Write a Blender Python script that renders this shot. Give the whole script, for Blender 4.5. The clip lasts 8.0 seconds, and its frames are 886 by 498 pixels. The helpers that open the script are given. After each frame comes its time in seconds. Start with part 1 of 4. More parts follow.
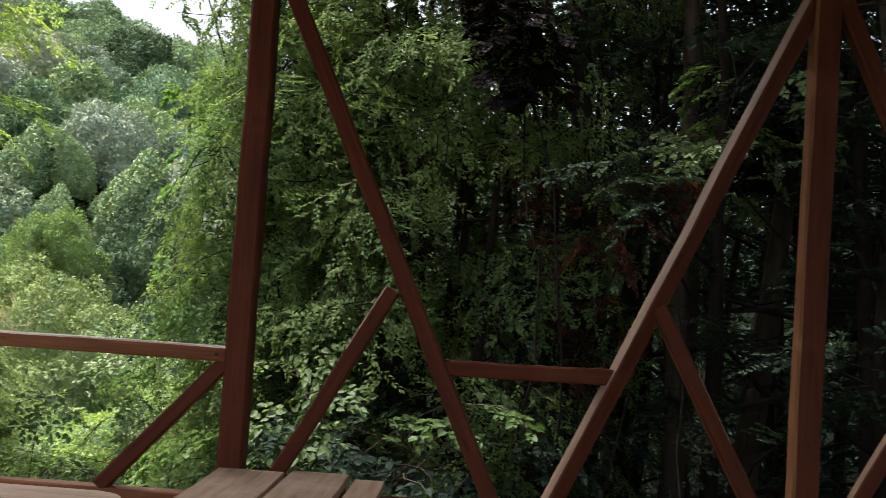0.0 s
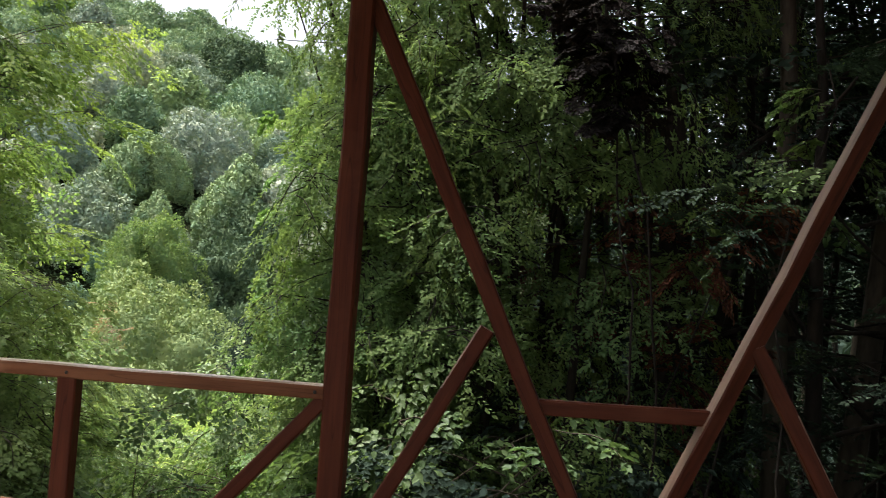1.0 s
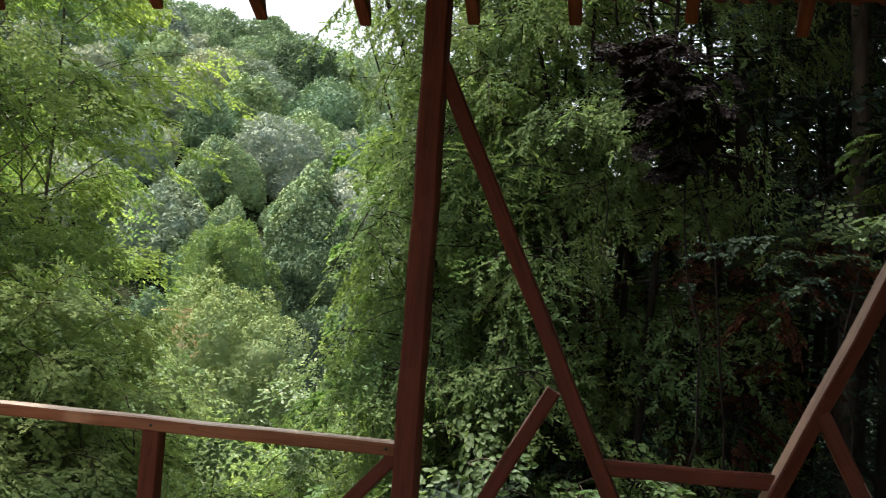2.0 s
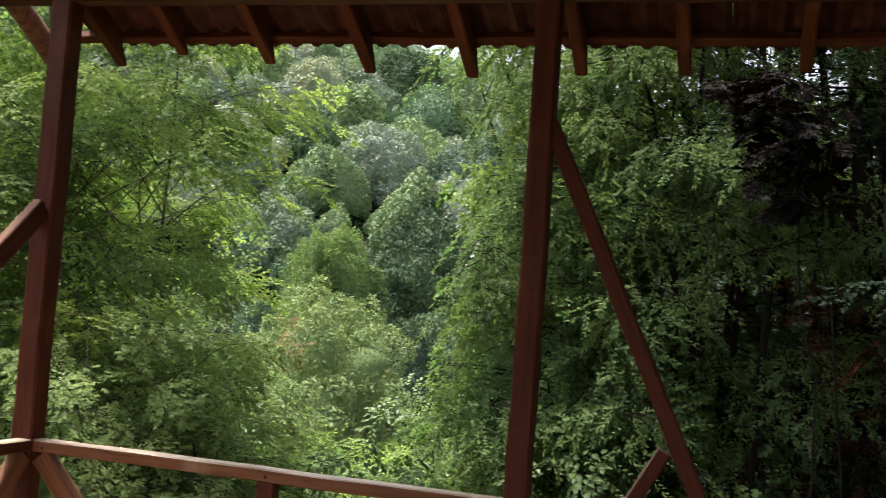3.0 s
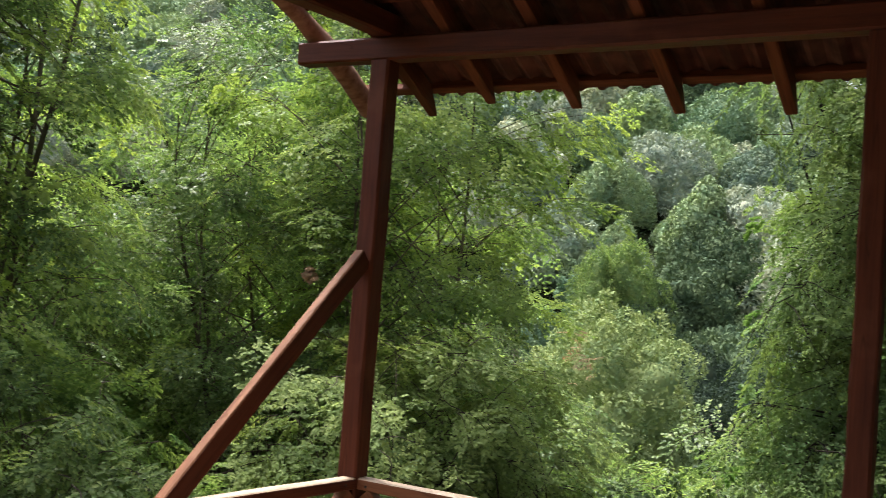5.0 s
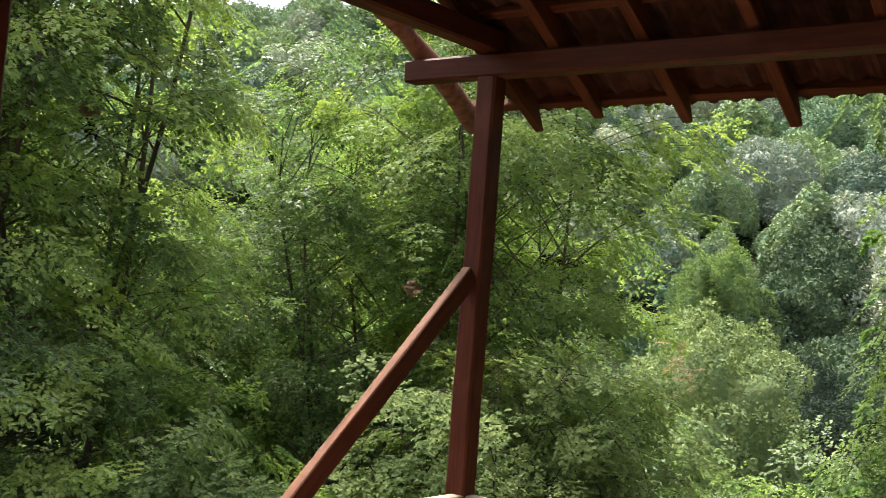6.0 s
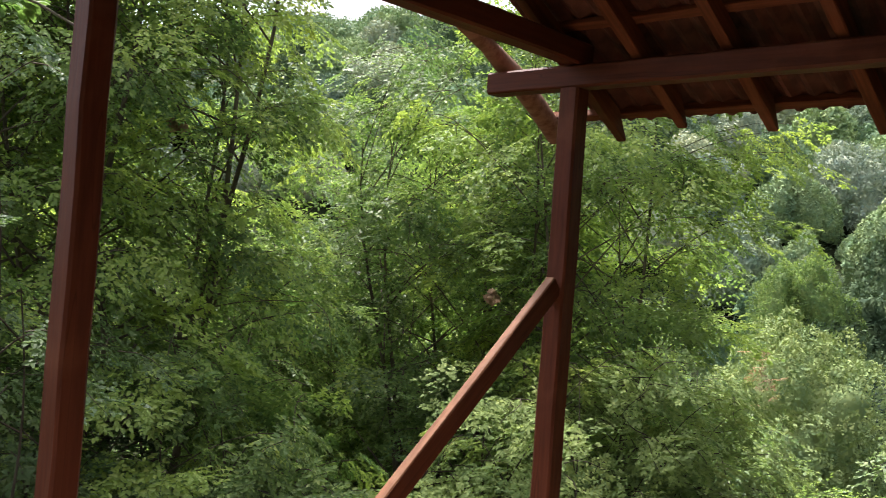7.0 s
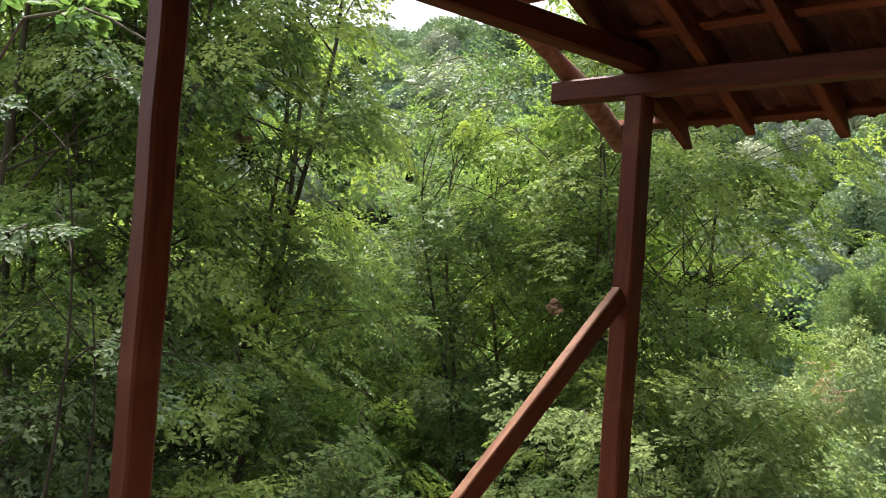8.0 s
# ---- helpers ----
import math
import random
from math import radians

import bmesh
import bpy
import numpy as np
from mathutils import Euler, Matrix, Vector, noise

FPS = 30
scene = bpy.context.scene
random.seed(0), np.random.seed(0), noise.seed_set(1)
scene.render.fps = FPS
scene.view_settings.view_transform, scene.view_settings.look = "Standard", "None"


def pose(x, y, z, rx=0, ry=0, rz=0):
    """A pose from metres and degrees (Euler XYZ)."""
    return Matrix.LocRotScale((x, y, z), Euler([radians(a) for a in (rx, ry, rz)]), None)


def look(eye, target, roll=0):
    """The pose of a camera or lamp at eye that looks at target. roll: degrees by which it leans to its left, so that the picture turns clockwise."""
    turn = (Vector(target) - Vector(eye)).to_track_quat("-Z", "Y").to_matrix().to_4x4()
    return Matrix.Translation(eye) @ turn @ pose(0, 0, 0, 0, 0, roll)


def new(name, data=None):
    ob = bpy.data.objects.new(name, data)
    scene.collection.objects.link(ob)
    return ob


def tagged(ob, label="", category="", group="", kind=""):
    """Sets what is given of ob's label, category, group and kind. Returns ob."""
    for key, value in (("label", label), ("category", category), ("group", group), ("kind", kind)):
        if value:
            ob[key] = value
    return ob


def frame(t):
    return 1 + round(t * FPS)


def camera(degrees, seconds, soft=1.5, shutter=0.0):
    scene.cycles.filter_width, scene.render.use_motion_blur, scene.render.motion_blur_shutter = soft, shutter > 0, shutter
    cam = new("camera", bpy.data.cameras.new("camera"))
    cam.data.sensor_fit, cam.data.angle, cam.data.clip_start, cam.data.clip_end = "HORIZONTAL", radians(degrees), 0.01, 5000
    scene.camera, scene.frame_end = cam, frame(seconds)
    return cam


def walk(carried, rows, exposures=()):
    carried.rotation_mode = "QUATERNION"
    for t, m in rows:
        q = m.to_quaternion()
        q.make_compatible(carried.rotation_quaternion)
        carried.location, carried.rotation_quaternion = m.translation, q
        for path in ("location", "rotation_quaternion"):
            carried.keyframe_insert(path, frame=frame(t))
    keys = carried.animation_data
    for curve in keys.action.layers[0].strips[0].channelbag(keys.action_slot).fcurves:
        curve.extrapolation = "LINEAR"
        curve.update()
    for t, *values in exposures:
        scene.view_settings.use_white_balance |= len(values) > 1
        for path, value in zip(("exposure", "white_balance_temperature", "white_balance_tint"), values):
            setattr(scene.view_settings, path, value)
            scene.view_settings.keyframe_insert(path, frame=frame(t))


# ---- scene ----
LENS = 45.45
cam = camera(LENS, 8.0, soft=0.55, shutter=0.4)

# seconds, x, y, z, yaw, pitch, roll (metres, degrees)
PATH = [
    (0, 0.000, 0.000, 1.050, 2.11, 2.63, 3.92),
    (0.5, -0.008, -0.007, 1.097, 4.86, 2.51, 3.95),
    (1, -0.019, -0.036, 1.174, 6.98, 2.38, 3.85),
    (2.5, -0.010, -0.173, 1.474, 13.21, 2.20, 4.21),
    (3, -0.036, -0.174, 1.560, 16.36, 2.09, 4.13),
    (3.5, -0.075, -0.172, 1.619, 19.92, 1.95, 4.08),
    (4, -0.109, -0.153, 1.649, 24.18, 1.80, 4.06),
    (4.5, -0.125, -0.176, 1.674, 28.23, 1.64, 4.00),
    (6, -0.205, -0.200, 1.733, 36.87, 1.67, 4.02),
    (6.5, -0.197, -0.240, 1.736, 38.95, 1.74, 3.98),
    (7, -0.205, -0.258, 1.740, 40.97, 1.82, 3.93),
    (7.5, -0.218, -0.264, 1.740, 42.68, 1.93, 3.94),
    (8, -0.227, -0.266, 1.740, 44.21, 2.12, 3.88),
]
walk(cam, [(t, pose(x, y, z, 0, 0, yaw) @ pose(0, 0, 0, 90 + pitch) @ pose(0, 0, 0, 0, 0, roll))
           for t, x, y, z, yaw, pitch, roll in PATH], exposures=[(0, 1.42, 6350, 13), (4.5, 1.4, 6350, 13.5), (6, 1.5, 6370, 14), (8, 1.53, 6400, 14)])

# ---- light: a bright hazy sky with a weak, wide sun from the left ----
SUN_ELEVATION, SUN_AZIMUTH = 66, 288
world = bpy.data.worlds.new("sky")
scene.world = world
world.use_nodes = True
wn = world.node_tree.nodes
sky = wn.new("ShaderNodeTexSky")
sky.sky_type = "NISHITA"
sky.sun_disc = False
sky.sun_elevation, sky.sun_rotation = radians(SUN_ELEVATION), radians(SUN_AZIMUTH)
sky.air_density, sky.dust_density, sky.ozone_density = 1.0, 6.0, 1.0
wn["Background"].inputs["Strength"].default_value = 0.15
thin_cloud = wn.new("ShaderNodeHueSaturation")
thin_cloud.inputs["Saturation"].default_value, thin_cloud.inputs["Value"].default_value = 0.4, 0.95
world.node_tree.links.new(sky.outputs["Color"], thin_cloud.inputs["Color"])
world.node_tree.links.new(thin_cloud.outputs["Color"], wn["Background"].inputs["Color"])

sun = new("sun", bpy.data.lights.new("sun", "SUN"))
sun.data.energy, sun.data.angle, sun.data.color = 2.7, radians(7), (1.0, 0.96, 0.9)
az, el = radians(SUN_AZIMUTH), radians(SUN_ELEVATION)
sun.matrix_world = look((60 * math.sin(az) * math.cos(el), 60 * math.cos(az) * math.cos(el), 60 * math.sin(el)), (0, 0, 0))


# ---- materials ----
class Nodes:
    """A small wrapper round a material's node tree."""

    def __init__(self, name):
        self.mat = bpy.data.materials.new(name)
        self.mat.use_nodes = True
        self.tree = self.mat.node_tree
        self.bsdf = self.tree.nodes["Principled BSDF"]
        self.out = self.tree.nodes["Material Output"]

    def add(self, kind, **values):
        node = self.tree.nodes.new(kind)
        for key, value in values.items():
            node.inputs[key].default_value = value
        return node

    def link(self, a, b):
        self.tree.links.new(a, b)

    def coords(self, scale=(1, 1, 1), kind="Object"):
        tc = self.add("ShaderNodeTexCoord")
        mp = self.add("ShaderNodeMapping", Scale=scale)
        self.link(tc.outputs[kind], mp.inputs["Vector"])
        return mp.outputs["Vector"]

    def ramp(self, source, *stops):
        r = self.add("ShaderNodeValToRGB")
        e = r.color_ramp.elements
        while len(e) < len(stops):
            e.new(0.5)
        for slot, (at, col) in zip(e, stops):
            slot.position, slot.color = at, (*col, 1)
        self.link(source, r.inputs["Fac"])
        return r.outputs["Color"]

    def mix(self, fac, a, b, blend="MIX"):
        m = self.add("ShaderNodeMix")
        m.data_type, m.blend_type = "RGBA", blend
        for value, slot in ((fac, m.inputs[0]), (a, m.inputs[6]), (b, m.inputs[7])):
            if isinstance(value, (int, float)):
                slot.default_value = value
            elif isinstance(value, tuple):
                slot.default_value = (*value, 1)
            else:
                self.link(value, slot)
        return m.outputs[2]

    def bump(self, height, strength=0.3, distance=0.003):
        b = self.add("ShaderNodeBump", Strength=strength, Distance=distance)
        self.link(height, b.inputs["Height"])
        self.link(b.outputs["Normal"], self.bsdf.inputs["Normal"])


def wood_material(name, dark, mid, worn_lit, wear=0.5, rough=0.6, gloss=0.16):
    n = Nodes(name)
    v = n.coords((1.0, 1.0, 1.0))
    info = n.add("ShaderNodeObjectInfo")
    shift = n.add("ShaderNodeVectorMath")
    shift.operation = "ADD"
    n.link(v, shift.inputs[0])
    n.link(info.outputs["Random"], shift.inputs[1])
    grain_map = n.add("ShaderNodeMapping", Scale=(3.0, 40.0, 40.0))
    n.link(shift.outputs[0], grain_map.inputs["Vector"])
    grain = n.add("ShaderNodeTexNoise", Scale=1.0, Detail=6.0, Roughness=0.6)
    n.link(grain_map.outputs[0], grain.inputs["Vector"])
    blotch = n.add("ShaderNodeTexNoise", Scale=3.5, Detail=4.0, Roughness=0.55)
    n.link(shift.outputs[0], blotch.inputs["Vector"])
    base = n.ramp(grain.outputs["Fac"], (0.3, dark), (0.62, mid))
    spot = n.ramp(blotch.outputs["Fac"], (0.56, (0, 0, 0)), (0.72, (wear, wear, wear)))
    crack_map = n.add("ShaderNodeMapping", Scale=(0.9, 17.0, 17.0))
    n.link(shift.outputs[0], crack_map.inputs["Vector"])
    crack = n.add("ShaderNodeTexNoise", Scale=1.0, Detail=1.5)
    n.link(crack_map.outputs[0], crack.inputs["Vector"])
    line = n.ramp(crack.outputs["Fac"], (0.595, (0, 0, 0)), (0.602, (0.5, 0.5, 0.5)), (0.61, (0, 0, 0)))
    n.link(n.mix(line, n.mix(spot, base, worn_lit), tuple(0.35 * c for c in dark)), n.bsdf.inputs["Base Color"])
    n.bsdf.inputs["Roughness"].default_value = rough
    n.bsdf.inputs["Specular IOR Level"].default_value = gloss
    n.bump(grain.outputs["Fac"], 0.5, 0.003)
    return n.mat


WOOD = wood_material("stained_timber", (0.07, 0.018, 0.009), (0.115, 0.032, 0.015), (0.165, 0.058, 0.029), 0.6, 0.5)
# roof timber, with warm floor bounce put into its lighter orange
ROOF_WOOD = wood_material("bounce_lit_timber", (0.08, 0.022, 0.009), (0.17, 0.052, 0.022), (0.24, 0.09, 0.045), 0.6, 0.6)
# tan of weathered rails; also puts light on post sides and brace tops
RAIL_WOOD = wood_material("weathered_lit_timber", (0.14, 0.054, 0.025), (0.24, 0.105, 0.05), (0.38, 0.22, 0.13), 0.75)
LOG_WOOD = wood_material("peeled_log", (0.16, 0.066, 0.04), (0.3, 0.155, 0.1), (0.4, 0.25, 0.17), 0.7, 0.75, 0.12)
# rail tops and brace edges: wear, and light put into paler colour
WORN_LIT_WOOD = wood_material("worn_bare_lit_timber", (0.36, 0.25, 0.17), (0.58, 0.45, 0.33), (0.66, 0.56, 0.45), 0.7, 0.4, 0.5)
EDGE_WOOD = wood_material("lit_edge_timber", (0.2, 0.11, 0.07), (0.34, 0.21, 0.14), (0.42, 0.29, 0.2), 0.6, 0.5, 0.4)
PLANK_WOOD = wood_material("bare_plank", (0.36, 0.23, 0.155), (0.54, 0.38, 0.27), (0.64, 0.5, 0.39), 0.7, 0.6)


def tile_material():
    n = Nodes("clay_tile")
    info = n.add("ShaderNodeObjectInfo")
    noise_tex = n.add("ShaderNodeTexNoise", Scale=9.0, Detail=6.0)
    n.link(n.coords(), noise_tex.inputs["Vector"])
    tone = n.ramp(info.outputs["Random"], (0.0, (0.1, 0.037, 0.026)), (0.5, (0.18, 0.062, 0.038)), (1.0, (0.13, 0.057, 0.04)))
    dirt = n.ramp(noise_tex.outputs["Fac"], (0.42, (0.5, 0.5, 0.5)), (0.65, (1, 1, 1)))
    n.link(n.mix(1.0, tone, dirt, "MULTIPLY"), n.bsdf.inputs["Base Color"])
    n.bsdf.inputs["Roughness"].default_value = 0.85
    n.bsdf.inputs["Specular IOR Level"].default_value = 0.2
    n.bump(noise_tex.outputs["Fac"], 0.4, 0.004)
    return n.mat


TILE = tile_material()
nodes = Nodes("dark_steel")
nodes.bsdf.inputs["Base Color"].default_value = (0.05, 0.045, 0.04, 1)
nodes.bsdf.inputs["Metallic"].default_value, nodes.bsdf.inputs["Roughness"].default_value = 0.8, 0.5
IRON = nodes.mat


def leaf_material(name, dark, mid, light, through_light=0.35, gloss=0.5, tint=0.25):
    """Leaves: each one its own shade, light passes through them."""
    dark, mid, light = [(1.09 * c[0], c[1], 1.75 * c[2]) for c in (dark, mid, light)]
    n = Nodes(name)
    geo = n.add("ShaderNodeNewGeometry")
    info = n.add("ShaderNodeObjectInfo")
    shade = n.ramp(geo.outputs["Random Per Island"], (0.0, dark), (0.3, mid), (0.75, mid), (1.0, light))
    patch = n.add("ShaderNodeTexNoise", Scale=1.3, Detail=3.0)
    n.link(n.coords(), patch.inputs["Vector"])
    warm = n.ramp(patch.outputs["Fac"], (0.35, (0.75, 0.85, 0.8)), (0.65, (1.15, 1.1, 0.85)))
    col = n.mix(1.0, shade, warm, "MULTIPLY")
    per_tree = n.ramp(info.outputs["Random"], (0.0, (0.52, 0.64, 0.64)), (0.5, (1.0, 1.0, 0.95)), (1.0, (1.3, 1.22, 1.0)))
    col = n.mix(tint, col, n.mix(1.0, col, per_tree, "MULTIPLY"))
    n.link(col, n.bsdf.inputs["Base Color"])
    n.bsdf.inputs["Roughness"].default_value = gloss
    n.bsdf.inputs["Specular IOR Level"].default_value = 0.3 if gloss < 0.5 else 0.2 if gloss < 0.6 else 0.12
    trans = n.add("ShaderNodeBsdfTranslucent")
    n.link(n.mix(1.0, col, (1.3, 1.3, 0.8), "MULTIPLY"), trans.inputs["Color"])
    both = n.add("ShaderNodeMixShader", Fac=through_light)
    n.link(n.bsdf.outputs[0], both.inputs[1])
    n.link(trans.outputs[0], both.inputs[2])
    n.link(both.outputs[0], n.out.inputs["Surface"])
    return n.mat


LEAF_HORNBEAM = leaf_material("hornbeam_leaf", (0.085, 0.15, 0.034), (0.165, 0.27, 0.062), (0.31, 0.43, 0.105), 0.5, 0.44)
LEAF_YOUNG = leaf_material("young_leaf", (0.19, 0.29, 0.055), (0.265, 0.385, 0.072), (0.34, 0.46, 0.1), 0.5, 0.5)
LEAF_PALE = leaf_material("pale_bush_leaf", (0.14, 0.215, 0.056), (0.205, 0.295, 0.076), (0.28, 0.375, 0.105), 0.4, 0.7)
LEAF_WILLOW = leaf_material("willow_leaf", (0.1, 0.165, 0.042), (0.14, 0.225, 0.056), (0.19, 0.275, 0.074), 0.5, 0.7)
# the thicket's shade is put into this near-black leaf colour
LEAF_DARK = leaf_material("shade_darkened_leaf", (0.021, 0.037, 0.018), (0.032, 0.055, 0.025), (0.048, 0.078, 0.034), 0.25, 0.85)
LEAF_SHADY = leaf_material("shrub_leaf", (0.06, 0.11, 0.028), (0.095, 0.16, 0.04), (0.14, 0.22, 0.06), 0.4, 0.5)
LEAF_LIME = leaf_material("lime_leaf", (0.08, 0.17, 0.036), (0.125, 0.235, 0.05), (0.18, 0.3, 0.07), 0.4)
# hill leaves: distance haze put into paler, bluer greens
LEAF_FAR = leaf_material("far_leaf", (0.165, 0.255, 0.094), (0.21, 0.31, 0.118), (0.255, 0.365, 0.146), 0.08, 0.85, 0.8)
LEAF_DEEP = leaf_material("deep_green_leaf", (0.06, 0.1, 0.036), (0.08, 0.128, 0.044), (0.1, 0.155, 0.054), 0.08, 0.85)
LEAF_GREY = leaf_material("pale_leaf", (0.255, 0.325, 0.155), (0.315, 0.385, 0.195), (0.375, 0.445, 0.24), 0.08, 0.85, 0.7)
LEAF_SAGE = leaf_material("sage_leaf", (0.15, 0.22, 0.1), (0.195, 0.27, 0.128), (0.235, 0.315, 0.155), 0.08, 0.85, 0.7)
LEAF_VALLEY = leaf_material("valley_leaf", (0.175, 0.25, 0.066), (0.225, 0.305, 0.083), (0.275, 0.355, 0.105), 0.15, 0.85)
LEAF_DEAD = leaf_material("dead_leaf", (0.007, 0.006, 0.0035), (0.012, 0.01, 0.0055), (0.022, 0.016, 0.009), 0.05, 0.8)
LEAF_WITHERED = leaf_material("withered_leaf", (0.28, 0.19, 0.085), (0.36, 0.25, 0.11), (0.44, 0.32, 0.15), 0.3, 0.8)
LEAF_RUST = leaf_material("rust_leaf", (0.06, 0.026, 0.012), (0.1, 0.042, 0.018), (0.15, 0.068, 0.03), 0.3, 0.8)


def bark_material(name, a, b):
    n = Nodes(name)
    noise_tex = n.add("ShaderNodeTexNoise", Scale=14.0, Detail=6.0, Roughness=0.65)
    n.link(n.coords((1, 1, 0.25)), noise_tex.inputs["Vector"])
    n.link(n.ramp(noise_tex.outputs["Fac"], (0.3, a), (0.7, b)), n.bsdf.inputs["Base Color"])
    n.bsdf.inputs["Roughness"].default_value = 0.9
    n.bsdf.inputs["Specular IOR Level"].default_value = 0.1
    n.bump(noise_tex.outputs["Fac"], 0.6, 0.01)
    return n.mat


BARK = bark_material("bark", (0.03, 0.025, 0.018), (0.11, 0.09, 0.065))
BARK_DARK = bark_material("dark_bark", (0.012, 0.01, 0.008), (0.04, 0.032, 0.025))
BARK_TWIG = bark_material("grey_bark", (0.06, 0.05, 0.038), (0.16, 0.135, 0.1))
BARK_PALE = bark_material("pale_bark", (0.09, 0.08, 0.06), (0.2, 0.18, 0.14))


def ground_material():
    n = Nodes("forest_floor")
    fine = n.add("ShaderNodeTexNoise", Scale=6.0, Detail=8.0, Roughness=0.7)
    big = n.add("ShaderNodeTexNoise", Scale=0.15, Detail=4.0)
    v = n.coords()
    n.link(v, fine.inputs["Vector"])
    n.link(v, big.inputs["Vector"])
    soil = n.ramp(fine.outputs["Fac"], (0.3, (0.014, 0.011, 0.007)), (0.7, (0.04, 0.034, 0.02)))
    moss = n.ramp(fine.outputs["Fac"], (0.3, (0.01, 0.022, 0.006)), (0.7, (0.028, 0.05, 0.014)))
    n.link(n.mix(big.outputs["Fac"], soil, moss), n.bsdf.inputs["Base Color"])
    n.bsdf.inputs["Roughness"].default_value = 0.95
    n.bsdf.inputs["Specular IOR Level"].default_value = 0.03
    n.bump(fine.outputs["Fac"], 0.8, 0.05)
    return n.mat


GROUND = ground_material()


# ---- mesh helpers ----
def thing(name, label, category, at=(0, 0, 0), group="", kind=""):
    ob = new(name)
    ob.location = at
    ob.empty_display_size = 0.2
    return tagged(ob, label, category, group, kind)


def part(name, bm, material, parent, label=""):
    """Links a bmesh as one mesh object under a thing or a part."""
    me = bpy.data.meshes.new(name)
    bm.to_mesh(me)
    bm.free()
    me.materials.append(material)
    ob = new(name, me)
    ob.parent = parent
    if label:
        ob["label"] = label
    return ob


def timber(name, a, b, wide, high, material, parent, label="", up=(0, 0, 1), rng=None, wear=0.004, cut=None, worn_lit=None, lit_way=None):
    """A sawn bar from a to b with chamfered, slightly uneven edges: wide across, high along 'up'. Its own x axis runs along it."""
    a, b = Vector(a), Vector(b)
    along = (b - a).normalized()
    side = Vector(up).cross(along).normalized()
    top = along.cross(side)
    length = (b - a).length
    rng = rng or random.Random(round(a.x * 977 + a.y * 331 + a.z * 71 + b.x * 13, 3))
    bm = bmesh.new()
    c = min(wide, high) * 0.1
    ring = [(-wide / 2 + c, -high / 2), (wide / 2 - c, -high / 2), (wide / 2, -high / 2 + c), (wide / 2, high / 2 - c),
            (wide / 2 - c, high / 2), (-wide / 2 + c, high / 2), (-wide / 2, high / 2 - c), (-wide / 2, -high / 2 + c)]
    count = max(2, int(length / 0.22) + 1)
    rows = []
    for i in range(count):
        s = length * i / (count - 1)
        dx, dz = rng.uniform(-wear, wear) * 0.6, rng.uniform(-wear, wear) * 0.6
        if i in (0, count - 1):
            dx = dz = 0
        row = []
        for px, pz in ring:
            off = 0.0
            if cut and i == count - 1:
                off = cut * (pz / high + 0.5) * -1.0
            row.append(bm.verts.new((s + off, px + dx + rng.uniform(-wear, wear) * 0.3, pz + dz + rng.uniform(-wear, wear) * 0.3)))
        rows.append(row)
    for r0, r1 in zip(rows, rows[1:]):
        for i in range(8):
            j = (i + 1) % 8
            bm.faces.new((r0[i], r0[j], r1[j], r1[i]))
    bm.faces.new(rows[0][::-1])
    bm.faces.new(rows[-1])
    bmesh.ops.recalc_face_normals(bm, faces=bm.faces)
    # faces turned up, or a given way, are painted as lit
    if worn_lit:
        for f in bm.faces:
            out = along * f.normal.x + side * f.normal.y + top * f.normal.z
            if out.z > 0.35 if lit_way is None else out.dot(Vector(lit_way)) > 0.6:
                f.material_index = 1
    for f in bm.faces:
        f.smooth = False
    ob = part(name, bm, material, parent, label)
    if worn_lit:
        ob.data.materials.append(worn_lit)
    m = Matrix((along, side, top)).transposed().to_4x4()
    m.translation = a
    ob.matrix_local = m
    return ob


def tube_arrays(points, radii, sides=6):
    """Vertices and quads of a tapered tube along points."""
    pts = np.array(points, float)
    tang = np.gradient(pts, axis=0)
    tang /= np.linalg.norm(tang, axis=1)[:, None] + 1e-9
    ref = np.array([0.31, 0.17, 0.93]) if abs(tang[0][2]) < 0.8 else np.array([0.9, 0.3, 0.1])
    s = np.cross(tang, ref)
    s /= np.linalg.norm(s, axis=1)[:, None] + 1e-9
    w = np.cross(tang, s)
    ang = np.arange(sides) / sides * 2 * np.pi
    ring = (np.cos(ang)[None, :, None] * s[:, None, :] + np.sin(ang)[None, :, None] * w[:, None, :]) * np.array(radii)[:, None, None]
    verts = (pts[:, None, :] + ring).reshape(-1, 3)
    n = len(pts)
    i, j = np.meshgrid(np.arange(n - 1), np.arange(sides), indexing="ij")
    k = (j + 1) % sides
    quads = np.stack([i * sides + j, i * sides + k, (i + 1) * sides + k, (i + 1) * sides + j], -1).reshape(-1, 4)
    return verts, quads


def quads_mesh(name, verts, quads, material, smooth=False):
    """A mesh from arrays of vertices and four-cornered faces."""
    me = bpy.data.meshes.new(name)
    me.vertices.add(len(verts))
    me.vertices.foreach_set("co", np.ascontiguousarray(verts, dtype=np.float32).ravel())
    me.loops.add(len(quads) * 4)
    me.loops.foreach_set("vertex_index", np.ascontiguousarray(quads, dtype=np.int32).ravel())
    me.polygons.add(len(quads))
    me.polygons.foreach_set("loop_start", np.arange(len(quads), dtype=np.int32) * 4)
    if smooth:
        me.polygons.foreach_set("use_smooth", np.ones(len(quads), dtype=bool))
    me.update(calc_edges=True)
    me.materials.append(material)
    return me


def joined(pieces):
    verts, quads, base = [], [], 0
    for v, q in pieces:
        verts.append(v)
        quads.append(q + base)
        base += len(v)
    return np.concatenate(verts), np.concatenate(quads)


